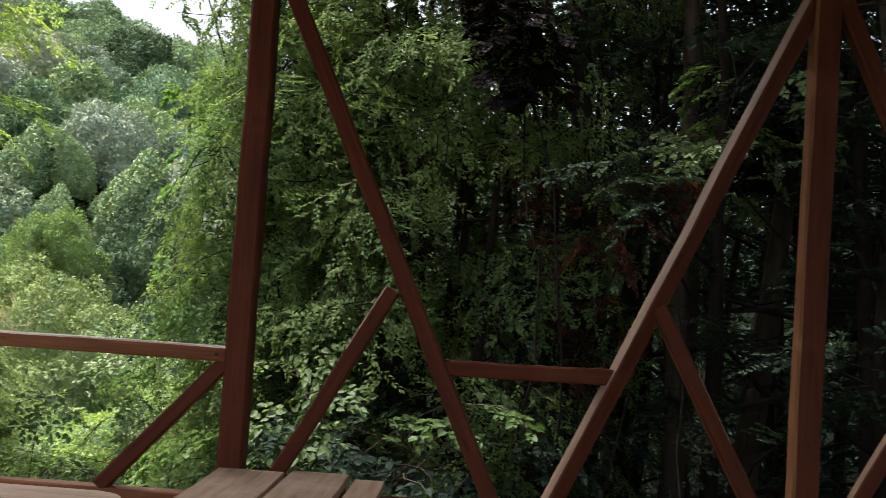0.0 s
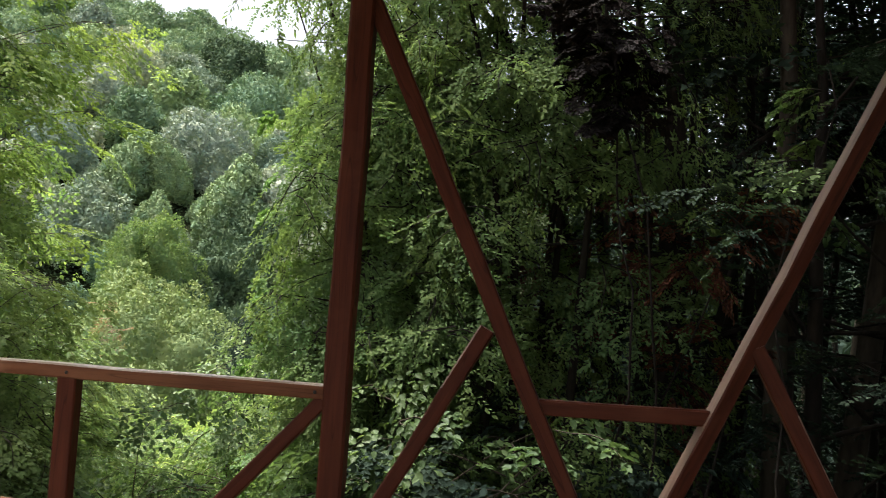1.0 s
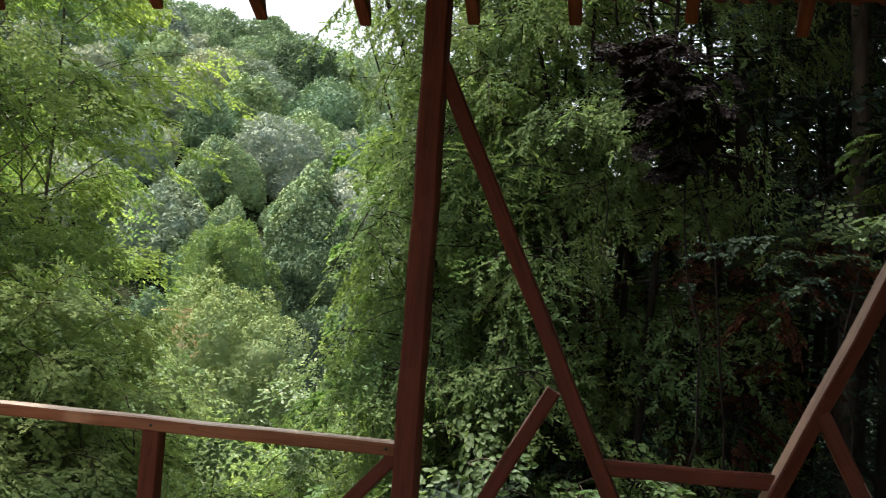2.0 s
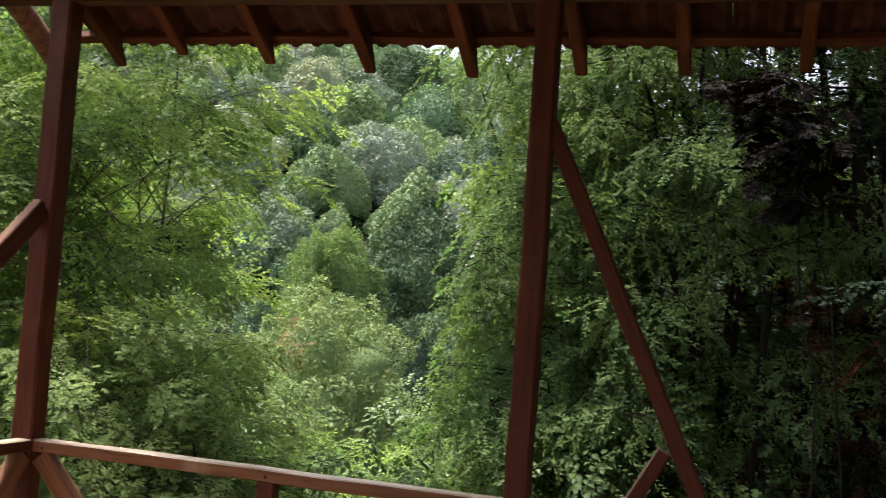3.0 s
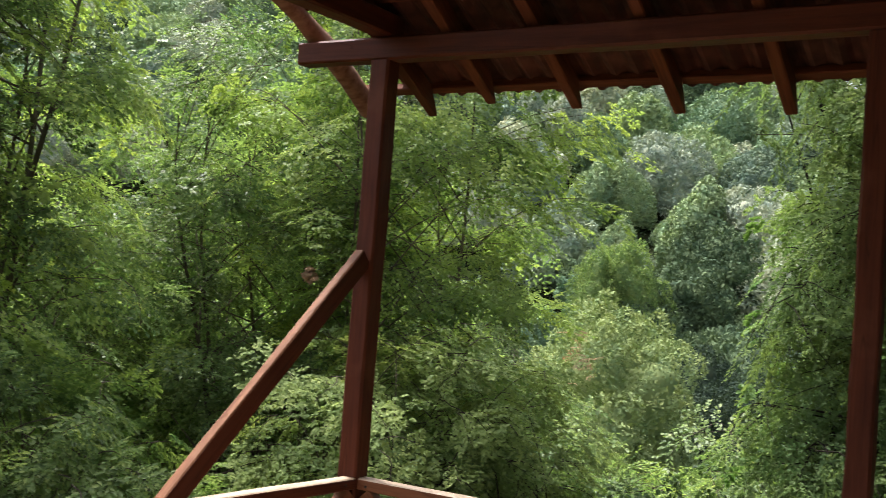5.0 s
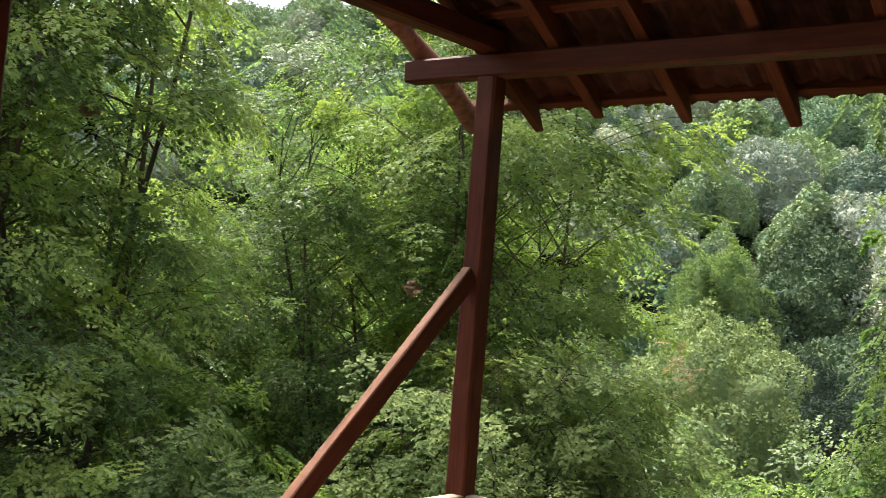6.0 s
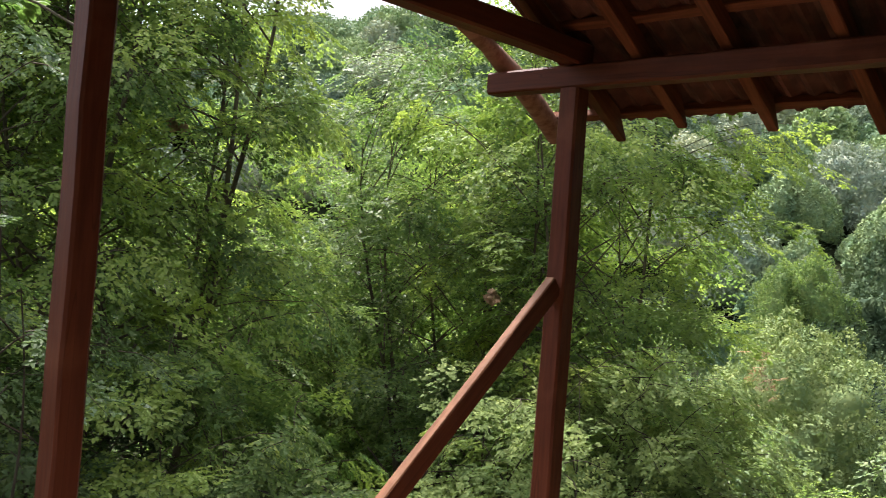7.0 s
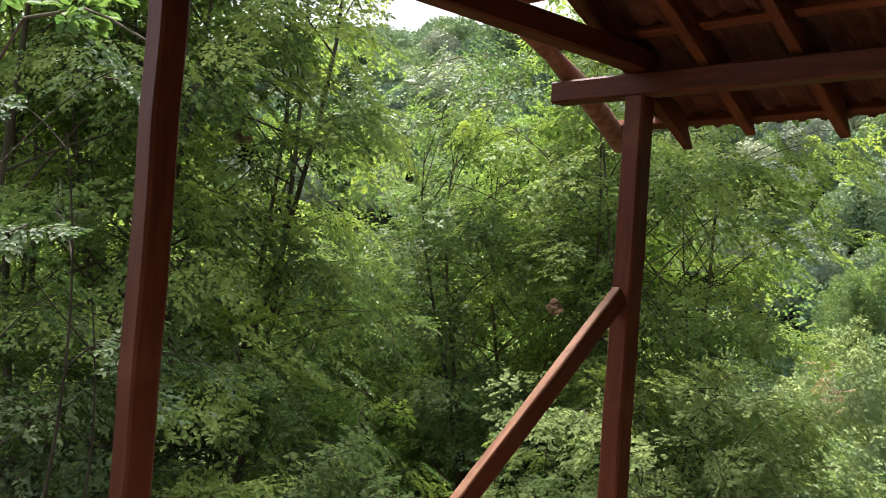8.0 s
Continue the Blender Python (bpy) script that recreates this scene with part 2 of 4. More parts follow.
def leaf_quads(at, along, normal, length, width, fold=0.25):
    """Folded leaves: four corners each. at, along, normal are N x 3, length and width N."""
    along = along / (np.linalg.norm(along, axis=1)[:, None] + 1e-9)
    side = np.cross(normal, along)
    side /= np.linalg.norm(side, axis=1)[:, None] + 1e-9
    up = np.cross(along, side)
    mid = at + along * (length * 0.45)[:, None] + up * (width * fold)[:, None]
    half = side * (width * 0.5)[:, None]
    verts = np.stack([at, mid + half, at + along * length[:, None], mid - half], 1).reshape(-1, 3)
    quads = np.arange(len(at) * 4).reshape(-1, 4)
    return verts, quads


def oval_leaves(at, along, normal, length, width, fold=0.2):
    """Folded leaves with rounded sides: six corners and two quads each."""
    along = along / (np.linalg.norm(along, axis=1)[:, None] + 1e-9)
    side = np.cross(normal, along)
    side /= np.linalg.norm(side, axis=1)[:, None] + 1e-9
    up = np.cross(along, side)
    low, high = at + along * (length * 0.28)[:, None], at + along * (length * 0.68)[:, None]
    lift, half = up * (width * fold)[:, None], side * (width * 0.5)[:, None]
    tip = at + along * length[:, None] - up * (width * 0.12)[:, None]
    verts = np.stack([at, low + half + lift, high + half * 0.82 + lift * 0.8, tip, high - half * 0.82 + lift * 0.8, low - half + lift], 1).reshape(-1, 3)
    base = (np.arange(len(at)) * 6)[:, None]
    return verts, np.concatenate([base + np.array([[0, 1, 2, 3]]), base + np.array([[0, 3, 4, 5]])])


def unit(v):
    return v / (np.linalg.norm(v, axis=-1, keepdims=True) + 1e-9)


# ---- ground: the bank below the pavilion, the valley, and the wooded hill across it ----
def ground_height(x, y):
    x, y = np.asarray(x, float), np.asarray(y, float)
    r = np.hypot(x, y)
    bearing = np.degrees(np.arctan2(-x, y))
    z = np.interp(r, (0, 3.5, 5, 9, 16, 30, 48, 62, 80, 120, 165, 200, 230, 320, 600, 3000),
                  (-0.35, -0.35, -0.7, -1.9, -4.2, -8.0, -9.5, -8.5, -2.5, 16.0, 36.0, 47.5, 47.5, 20.0, 0.0, -20.0))
    ridge = np.interp(bearing, (-180, -60, -5, 8, 16, 24, 34, 46, 54, 62, 75, 110, 180), (0.2, 0.3, 0.45, 0.72, 0.86, 0.94, 0.94, 0.98, 0.9, 0.75, 0.6, 0.3, 0.2))
    z = np.where(r > 50, -9.5 + (z + 9.5) * ridge, z)
    behind = np.interp(bearing, (-180, -120, -70, -40, 70, 110, 140, 180), (1, 1, 0.6, 0, 0, 0.6, 1, 1))
    z = np.where(r < 50, z * (1 - behind) + behind * np.interp(r, (0, 5, 20, 50), (-0.35, -0.3, 1.0, 6.0)), z)
    wave = 0.8 * np.sin(x * 0.11 + 1.0) * np.cos(y * 0.093) + 0.25 * np.sin(x * 0.37 + y * 0.29)
    return z + wave * np.clip((r - 5) / 20, 0, 1)


def make_ground():
    radii = np.concatenate([[0.0], np.geomspace(1.5, 2800, 90)])
    turns = np.linspace(0, 2 * np.pi, 145)[:-1]
    rr, tt = np.meshgrid(radii, turns, indexing="ij")
    x, y = rr * np.sin(tt), rr * np.cos(tt)
    verts = np.stack([x, y, ground_height(x, y)], -1).reshape(-1, 3)
    n, m = len(radii), len(turns)
    i, j = np.meshgrid(np.arange(n - 1), np.arange(m), indexing="ij")
    k = (j + 1) % m
    quads = np.stack([i * m + j, (i + 1) * m + j, (i + 1) * m + k, i * m + k], -1).reshape(-1, 4)
    ob = new("ground", quads_mesh("ground", verts, quads, GROUND, True))
    return tagged(ob, "steep wooded bank and valley floor of dark soil and moss", "ground", kind="structure")


make_ground()

# ---- the pavilion ----
X_A, X_B, X_R, X_S = -0.771, -2.758, 1.073, 2.917
Y_FRONT, Y_MID, Y_BACK = 3.465, 1.227, -1.01
BEAM_LOW, BEAM_HIGH = 2.60, 0.098
POST = 0.084
SLOPE = math.atan2(0.535, 1.0)

floor_ob = thing("floor", "plain timber deck floor of the pavilion", "floor", kind="structure")
bm = bmesh.new()
bmesh.ops.create_cube(bm, size=1, matrix=Matrix.Translation((0.08, 1.2, -0.05)) @ Matrix.Diagonal((5.9, 4.75, 0.1, 1)))
part("deck", bm, PLANK_WOOD, floor_ob)

pavilion = thing("pavilion", "open red-brown timber pavilion with braced posts and tiled gable roof", "pavilion")


def post_at(x, y, top, foot=(0, 0), thick=POST):
    """A post; those of the braced bays have light painted on their left side."""
    return timber("post", (x + foot[0], y + foot[1], -0.6), (x, y, top), thick, thick, WOOD, pavilion, up=(0, 1, 0), worn_lit=RAIL_WOOD if x > 0 else None, lit_way=(-1, 0, 0))


for x in (X_B, X_A, X_R, X_S):
    post_at(x, Y_FRONT, BEAM_LOW, (-0.03, 0) if x == X_B else (0, 0), 0.096 if x == X_B else POST)
    post_at(x, Y_BACK, BEAM_LOW)
for x in (X_B, X_S):
    post_at(x, Y_MID - 0.006, 3.75, (0, -0.015))

for y in (Y_FRONT, Y_BACK):
    timber("eaves_beam", (-3.2, y, BEAM_LOW + BEAM_HIGH / 2), (2.97, y, BEAM_LOW + BEAM_HIGH / 2), 0.095, BEAM_HIGH, WOOD, pavilion)
for x in (X_B, X_S):
    timber("tie_beam", (x, Y_BACK - 0.1, BEAM_LOW + BEAM_HIGH + 0.05), (x, Y_FRONT + 0.06, BEAM_LOW + BEAM_HIGH + 0.053), 0.09, 0.1, WOOD, pavilion)

ROWS = 10
TILE_LONG, TILE_WIDE = 0.345, 0.2
EAVE_Y = Y_FRONT + 0.475

# rafters: (x, how far the tail reaches past the beam)
RAFTERS = [(-2.8, 0.51), (-2.455, 0.44), (-2.06, 0.485), (-1.62, 0.53), (-1.18, 0.55), (-0.73, 0.53), (-0.33, 0.52),
           (0.11, 0.5), (0.52, 0.55), (0.95, 0.52), (1.38, 0.54), (1.82, 0.5), (2.24, 0.53), (2.66, 0.52)]
RAFTER_HIGH = 0.085
SEAT = BEAM_LOW + BEAM_HIGH


def on_slope(y, lift=0.0):
    """Height of the rafters' underside over y on the front slope, lifted square to the slope."""
    return SEAT + (Y_FRONT - y) * math.tan(SLOPE) + lift / math.cos(SLOPE)


for x, reach in RAFTERS:
    y1 = Y_FRONT + reach - 0.02
    timber("rafter", (x, Y_MID, on_slope(Y_MID, RAFTER_HIGH / 2)), (x, y1, on_slope(y1, RAFTER_HIGH / 2)), 0.051, RAFTER_HIGH,
           ROOF_WOOD, pavilion, cut=0.13)
    yb = Y_MID - (y1 - Y_MID)
    timber("rafter", (x, Y_MID, on_slope(Y_MID, RAFTER_HIGH / 2)), (x, yb, on_slope(y1, RAFTER_HIGH / 2)), 0.058, RAFTER_HIGH, ROOF_WOOD, pavilion)

# the verge rafter is a crooked peeled log
pts, rad = [], []
for i in range(15):
    s = i / 14
    y = Y_FRONT + 0.5 - s * 2.75
    pts.append((-3.185 + 0.012 * math.sin(s * 9.0), y, on_slope(y, 0.045) + 0.022 * math.sin(s * 11.0 + 0.4)))
    rad.append(0.047 + 0.006 * math.sin(s * 21) + 0.004 * math.cos(s * 47))
v, q = tube_arrays(pts, rad, 12)
verge = new("verge_rafter", quads_mesh("verge_rafter", v, q, LOG_WOOD, True))
verge.parent = pavilion
verge["label"] = "crooked peeled log with knots"

# battens across the rafters, the lowest under the tile edge
for i in range(ROWS + 1):
    y = EAVE_Y - 0.03 - i * TILE_LONG * math.cos(SLOPE) * 0.86
    z = on_slope(y, RAFTER_HIGH + 0.016)
    timber("batten", (-3.2, y, z), (2.92, y, z), 0.045, 0.04 if i == 0 else 0.03, ROOF_WOOD, pavilion, up=(0, math.sin(SLOPE), math.cos(SLOPE)))


def tile_mesh():
    """One double-roll clay tile, lying along +y from its lower edge, 14 mm thick."""
    bm = bmesh.new()
    cols = 10
    top, low = [], []
    for yy in (0.0, TILE_LONG):
        for layer, store in ((0.007, top), (-0.007, low)):
            store.append([bm.verts.new((TILE_WIDE * (c / cols - 0.5) * 1.02, yy, layer + 0.016 * math.sin(c / cols * 4 * math.pi)
                                        )) for c in range(cols + 1)])
    for c in range(cols):
        bm.faces.new((top[0][c], top[0][c + 1], top[1][c + 1], top[1][c]))
        bm.faces.new((low[0][c + 1], low[0][c], low[1][c], low[1][c + 1]))
        bm.faces.new((low[0][c], low[0][c + 1], top[0][c + 1], top[0][c]))
    me = bpy.data.meshes.new("roof_tile")
    bm.to_mesh(me)
    bm.free()
    me.materials.append(TILE)
    return me


# ---- rails and braces ----
RAIL_Z = 0.82


def bar(name, a, b, wide=0.055, high=0.055, material=WOOD, up=(0, 0, 1), label="", worn_lit=None, cut=None):
    return timber(name, a, b, wide, high, material, pavilion, label, up=up, worn_lit=worn_lit, cut=cut)


UP_Y = (0, 1, 0)
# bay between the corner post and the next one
bar("top_rail", (X_B + 0.03, Y_FRONT, RAIL_Z), (X_A - 0.03, Y_FRONT, RAIL_Z - 0.002), 0.062, 0.048, RAIL_WOOD, worn_lit=WORN_LIT_WOOD)
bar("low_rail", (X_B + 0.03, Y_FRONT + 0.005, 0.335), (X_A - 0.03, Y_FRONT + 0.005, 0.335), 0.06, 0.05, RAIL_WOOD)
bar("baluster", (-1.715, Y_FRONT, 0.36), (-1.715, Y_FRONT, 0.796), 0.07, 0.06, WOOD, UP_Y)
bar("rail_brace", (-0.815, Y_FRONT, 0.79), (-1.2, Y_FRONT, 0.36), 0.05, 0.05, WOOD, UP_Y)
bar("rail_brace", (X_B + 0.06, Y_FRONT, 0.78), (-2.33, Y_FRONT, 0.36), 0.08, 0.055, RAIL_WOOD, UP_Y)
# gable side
# darker timber puts the shade of the inner face into this rail
bar("top_rail", (X_B, Y_FRONT - 0.04, 0.822), (X_B, Y_MID, 0.90), 0.062, 0.048, WOOD, worn_lit=WORN_LIT_WOOD)
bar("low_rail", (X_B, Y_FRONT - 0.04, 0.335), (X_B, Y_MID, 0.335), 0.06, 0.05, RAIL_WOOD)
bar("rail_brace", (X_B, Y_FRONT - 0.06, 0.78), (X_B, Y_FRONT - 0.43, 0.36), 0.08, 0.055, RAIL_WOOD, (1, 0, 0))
bar("corner_brace", (X_B, Y_FRONT - 0.06, 1.76), (X_B, 2.41, 0.90), 0.045, 0.085, WOOD, worn_lit=RAIL_WOOD, cut=-0.094)


def screw(x, y, z, way):
    bm = bmesh.new()
    bmesh.ops.create_uvsphere(bm, u_segments=10, v_segments=6, radius=0.0065)
    bmesh.ops.scale(bm, vec=(1, 1, 0.45), verts=bm.verts)
    ob = part("screw", bm, IRON, pavilion, "dark steel screw head")
    ob.matrix_local = Matrix.Translation((x, y, z)) @ Vector(way).to_track_quat("Z", "Y").to_matrix().to_4x4()


screw(X_B + 0.075, Y_FRONT - 0.032, RAIL_Z - 0.006, (0, -1, 0))
screw(X_A - 0.07, Y_FRONT - 0.032, RAIL_Z - 0.004, (0, -1, 0))
screw(-1.715, Y_FRONT - 0.032, RAIL_Z - 0.004, (0, -1, 0))
screw(X_B + 0.032, Y_FRONT - 0.11, RAIL_Z + 0.004, (1, 0, 0))


def braced_bay(x0, x1):
    """The W of long and short braces between two posts."""
    mid = (x0 + x1) / 2
    for s, x in ((1, x0), (-1, x1)):
        y = Y_FRONT
        # light on the upper edges is put in as paler faces
        bar("long_brace", (x + (0.028 if s > 0 else -0.012), y, 2.16), (x0 + 0.94 + (0 if s > 0 else 0.02), y, 0.22), 0.055, 0.058, WOOD, UP_Y if s > 0 else (-0.31, 0.94, 0.14), worn_lit=EDGE_WOOD if s < 0 else None)
        bar("short_brace", (x + s * 0.49, y - 0.002, 1.065), (x + s * 0.14, y - 0.002, 0.42), 0.052, 0.055, WOOD, UP_Y, worn_lit=EDGE_WOOD)
    bar("short_rail", (x0 + 0.63, Y_FRONT + 0.004, 0.823), (x1 - 0.60, Y_FRONT + 0.004, 0.83), 0.05, 0.05, WOOD)
    bar("low_rail", (x0 + 0.04, Y_FRONT + 0.006, 0.2), (x1 - 0.04, Y_FRONT + 0.006, 0.2), 0.06, 0.05, WOOD)


braced_bay(X_A, X_R)
braced_bay(X_R, X_S)

# ---- bench of loose planks beside the post ----
bench = thing("plank_bench", "low bench of bare uneven planks beside a red-brown post", "bench", (-0.5, 3.2, 0))
for x0, x1, y1, z in ((-0.8, -0.585, 3.415, 0.44), (-0.565, -0.38, 3.44, 0.445), (-0.36, -0.262, 3.42, 0.435)):
    timber("plank", ((x0 + x1) / 2 + 0.5, 2.86 - 3.2, z), ((x0 + x1) / 2 + 0.5, y1 - 3.2, z), x1 - x0, 0.03, PLANK_WOOD, bench)
for y in (2.95, 3.3):
    timber("bearer", (-0.33, y - 3.2, 0.39), (0.36, y - 3.2, 0.39), 0.05, 0.07, WOOD, bench)
    for x in (-0.27, 0.3):
        timber("leg", (x, y - 3.2, 0.0), (x, y - 3.2, 0.356), 0.06, 0.06, WOOD, bench, up=UP_Y)

seat_bench = thing("seat_bench", "timber bench with a pale rounded board seat near the rail", "bench", (-1.85, 2.9, 0))
bm = bmesh.new()
outline = [(-0.8, -0.17), (0.88, -0.17)] + [(0.78 + 0.1 * math.cos(a), 0.085 + 0.1 * math.sin(a)) for a in np.linspace(0, math.pi / 2, 8)] + [(-0.8, 0.19)]
lower = [bm.verts.new((x, y, 0.385)) for x, y in outline]
upper = [bm.verts.new((x, y, 0.42)) for x, y in outline]
bm.faces.new(lower[::-1])
bm.faces.new(upper)
for i in range(len(outline)):
    j = (i + 1) % len(outline)
    bm.faces.new((lower[i], lower[j], upper[j], upper[i]))
bmesh.ops.bevel(bm, geom=list(bm.edges), offset=0.006, segments=2, affect="EDGES")
part("seat", bm, PLANK_WOOD, seat_bench)
for x in (-0.65, 0.6):
    for y in (-0.1, 0.08):
        timber("leg", (x, y, 0.0), (x, y, 0.385), 0.06, 0.06, WOOD, seat_bench, up=UP_Y)


# ---- trees ----
def spray_template(rng, length=0.75, side_twigs=9, leaves=9, leaf=0.062, droop=0.12, spread=0.5, ruffle=0.24):
    """A flat, slightly drooping spray of leafy twigs along +x, face up: leaf positions, directions and normals, and its twigs."""
    at, along, nor, twigs = [], [], [], []

    def twig_point(s):
        return np.array([s * length, 0.03 * math.sin(s * 5), (0.08 * math.sin(3 * s) - droop * s * s) * length])

    def leaf_on(p, yaw, dip):
        at.append(p)
        along.append((math.cos(yaw), math.sin(yaw), dip))
        nor.append((rng.gauss(0, ruffle), rng.gauss(0, ruffle), 1.0))

    twigs.append(([twig_point(s) for s in np.linspace(0, 1, 5)], [0.005, 0.0042, 0.0034, 0.0026, 0.0015]))
    for i in range(side_twigs):
        s = 0.08 + 0.92 * (i + rng.random() * 1.2 - 0.3) / side_twigs
        base = twig_point(min(s, 1))
        side = 1 if i % 2 else -1
        reach = length * spread * (0.35 + 0.75 * math.sin(math.pi * (0.25 + 0.7 * s))) * rng.uniform(0.5, 1.3)
        yaw = side * rng.uniform(0.35, 1.25)
        way = np.array([math.cos(yaw), math.sin(yaw), rng.uniform(-0.12, 0.12)])
        end = base + way * reach + np.array([0, 0, -droop * reach])
        twigs.append(([base, (base + end) / 2, end], [0.003, 0.0022, 0.0012]))
        for k in range(leaves):
            p = base + (end - base) * (k + 0.6) / leaves
            leaf_on(p, yaw + (1 if k % 2 else -1) * rng.uniform(0.2, 1.2), rng.uniform(-0.5, 0.12))
        leaf_on(end, yaw, -0.2)
    at, along, nor = np.array(at), np.array(along), unit(np.array(nor))
    size = leaf * np.array([rng.uniform(0.7, 1.15) for _ in range(len(at))])
    return at, along, nor, size, twigs


def willow_template(rng, length=0.9, leaves=34, leaf=0.085):
    """A hanging shoot with narrow leaves; +x is its way out, it bends down along -z."""
    at, along, nor = [], [], []

    def p(s):
        return np.array([0.28 * length * math.sin(s * 1.5), 0.05 * math.sin(4 * s), 0.05 * math.sin(s * 3) - length * s ** 1.4])

    for k in range(leaves):
        s = (k + 0.5) / leaves
        turn = k * 2.4 + rng.uniform(-0.4, 0.4)
        at.append(p(s))
        along.append((0.6 * math.cos(turn), 0.6 * math.sin(turn), -0.75))
        nor.append((math.cos(turn), math.sin(turn), 0.55))
    at, along, nor = np.array(at), np.array(along), unit(np.array(nor))
    size = leaf * np.array([rng.uniform(0.7, 1.2) for _ in range(len(at))])
    return at, along, nor, size, [([p(s) for s in np.linspace(0, 1, 6)], [0.004, 0.0035, 0.003, 0.0025, 0.002, 0.001])]


def place_sprays(templates, places, rng, aspect=0.5, twig_share=1.0, oval=False):
    """Leaves and twigs of many sprays. places: (position, way out, scale, tilt), the tilt an angle or the way that the spray faces."""
    leaf_sets, twig_sets = [], []
    for pos, way, scale, tilt in places:
        at, along, nor, size, twigs = templates[rng.randrange(len(templates))]
        x = unit(np.array(way, float))
        if isinstance(tilt, float):
            flat = np.cross([0, 0, 1.0], x)
            yv = unit(flat) if np.linalg.norm(flat) > 1e-3 else np.array([0, 1.0, 0])
            zv = np.cross(x, yv)
            c, s = math.cos(tilt), math.sin(tilt)
            m = np.stack([x, c * yv + s * zv, -s * yv + c * zv])
        else:
            x = unit(x - tilt * float(x @ tilt))
            m = np.stack([x, np.cross(tilt, x), tilt])
        leaf_sets.append((at @ m * scale + pos, along @ m, nor @ m, size * (0.5 + 0.5 * scale)))
        if rng.random() < twig_share:
            for pts, radii in twigs[:1] if twig_share < 1 else twigs:
                twig_sets.append(tube_arrays(np.array(pts) @ m * scale + pos, radii, 3))
    at = np.concatenate([l[0] for l in leaf_sets])
    along = np.concatenate([l[1] for l in leaf_sets])
    nor = np.concatenate([l[2] for l in leaf_sets])
    size = np.concatenate([l[3] for l in leaf_sets])
    return (oval_leaves if oval else leaf_quads)(at, along, nor, size, size * aspect), twig_sets


def wander(start, way, length, steps, rng, bend=0.18, rise=0.0):
    """A crooked line from start."""
    pts = [np.array(start, float)]
    d = unit(np.array(way, float))
    for _ in range(steps):
        d = unit(d + np.array([rng.gauss(0, bend), rng.gauss(0, bend), rng.gauss(0, bend * 0.6) + rise]))
        pts.append(pts[-1] + d * length / steps)
    return np.array(pts)


def broadleaf(name, label, at, height, radius, seed, stems=4, limbs=16, sprays=7, templates=None, leaf_mat=None, aspect=0.5,
              low=0.12, lean=(0, 0), scale=1.0, bark=None, hang=False, category="tree", trunk=0.06, twig_share=0.35, group="", oval=False, rise=(0.05, 0.85), roll=0.5, profile=((0, 0.6), (0.3, 1.0), (0.65, 0.85), (0.9, 0.5), (1.0, 0.3))):
    """A many-stemmed tree: tapered stems and limbs, and a crown of leafy sprays at the limbs' ends and along them."""
    rng = random.Random(seed)
    x, y = at
    base = np.array([0.0, 0.0, 0.0])
    tree = thing(name, label, category, (x, y, float(ground_height(x, y)) - 0.05), group)
    wood_sets, places = [], []
    def reach_at(h):
        return radius * float(np.interp(h / height, [f for f, _ in profile], [w for _, w in profile]))

    for s in range(stems):
        turn = s / stems * 2 * math.pi + rng.uniform(-0.5, 0.5)
        out = rng.uniform(0.2, 0.55) * (1.6 if rise[0] > 0.1 else 1.0) * radius / height if stems > 1 else 0.02
        h = height * rng.uniform(0.72, 0.95) if stems > 1 else height * 0.95
        tt = np.linspace(0, 1, 13)
        side = np.array([math.cos(turn), math.sin(turn), 0])
        phase, sway = rng.uniform(0, 6.28), rng.uniform(0.02, 0.05) * h
        pts = (side * trunk * 1.6 * (stems > 1) + np.outer(tt * h, np.array([lean[0], lean[1], 1.0])) + np.outer(tt ** 0.8 * out * h, side)
               + np.outer(np.sin(tt * 5 + phase) * sway * tt, np.array([math.cos(phase * 3), math.sin(phase * 3), 0]))
               + np.array([[rng.gauss(0, 0.012), rng.gauss(0, 0.012), 0] for _ in range(13)]))
        radii = trunk * rng.uniform(0.8, 1.1) * (1 - 0.92 * tt) ** 1.25 + 0.003
        wood_sets.append(tube_arrays(pts, radii, 7))
        for k in range(limbs):
            f = low + (0.99 - low) * (k + rng.random()) / limbs
            i = min(int(f * 12), 11)
            p0 = pts[i] + (pts[i + 1] - pts[i]) * (f * 12 - i)
            az = k * 2.4 + rng.uniform(-0.6, 0.6) + s
            span = max(0.25, reach_at(p0[2]) * rng.uniform(0.55, 1.0) - 0.3 * scale)
            axis = np.array([lean[0], lean[1]]) * p0[2]
            goal = np.array([math.cos(az), math.sin(az)]) * span + axis
            flat = goal - p0[:2]
            reach = max(0.25, float(np.linalg.norm(flat)))
            az = math.atan2(flat[1], flat[0])
            limb = wander(p0, (math.cos(az), math.sin(az), rng.uniform(*rise) * (1 - f * 0.3)), reach * 1.15, 6, rng, 0.16, -0.03)
            wood_sets.append(tube_arrays(limb, np.linspace(radii[i] * 0.32 + 0.003, 0.002, 7), 5))
            for j in range(sprays):
                g = 1.0 - 0.7 * rng.random() ** 1.6 if j else 0.25
                m = min(int(g * 6), 5)
                p = limb[m] + (limb[m + 1] - limb[m]) * (g * 6 - m)
                d = limb[m + 1] - limb[m]
                p = p + np.array([rng.gauss(0, 0.07), rng.gauss(0, 0.07), rng.gauss(0, 0.05)]) * scale
                twist = az + rng.uniform(-1.3, 1.3)
                way = unit(d) * 0.7 + np.array([math.cos(twist), math.sin(twist), rng.uniform(-0.3, 0.6) + 0.5 * rise[0]])
                if hang:
                    way = np.array([math.cos(twist), math.sin(twist), 0.0])
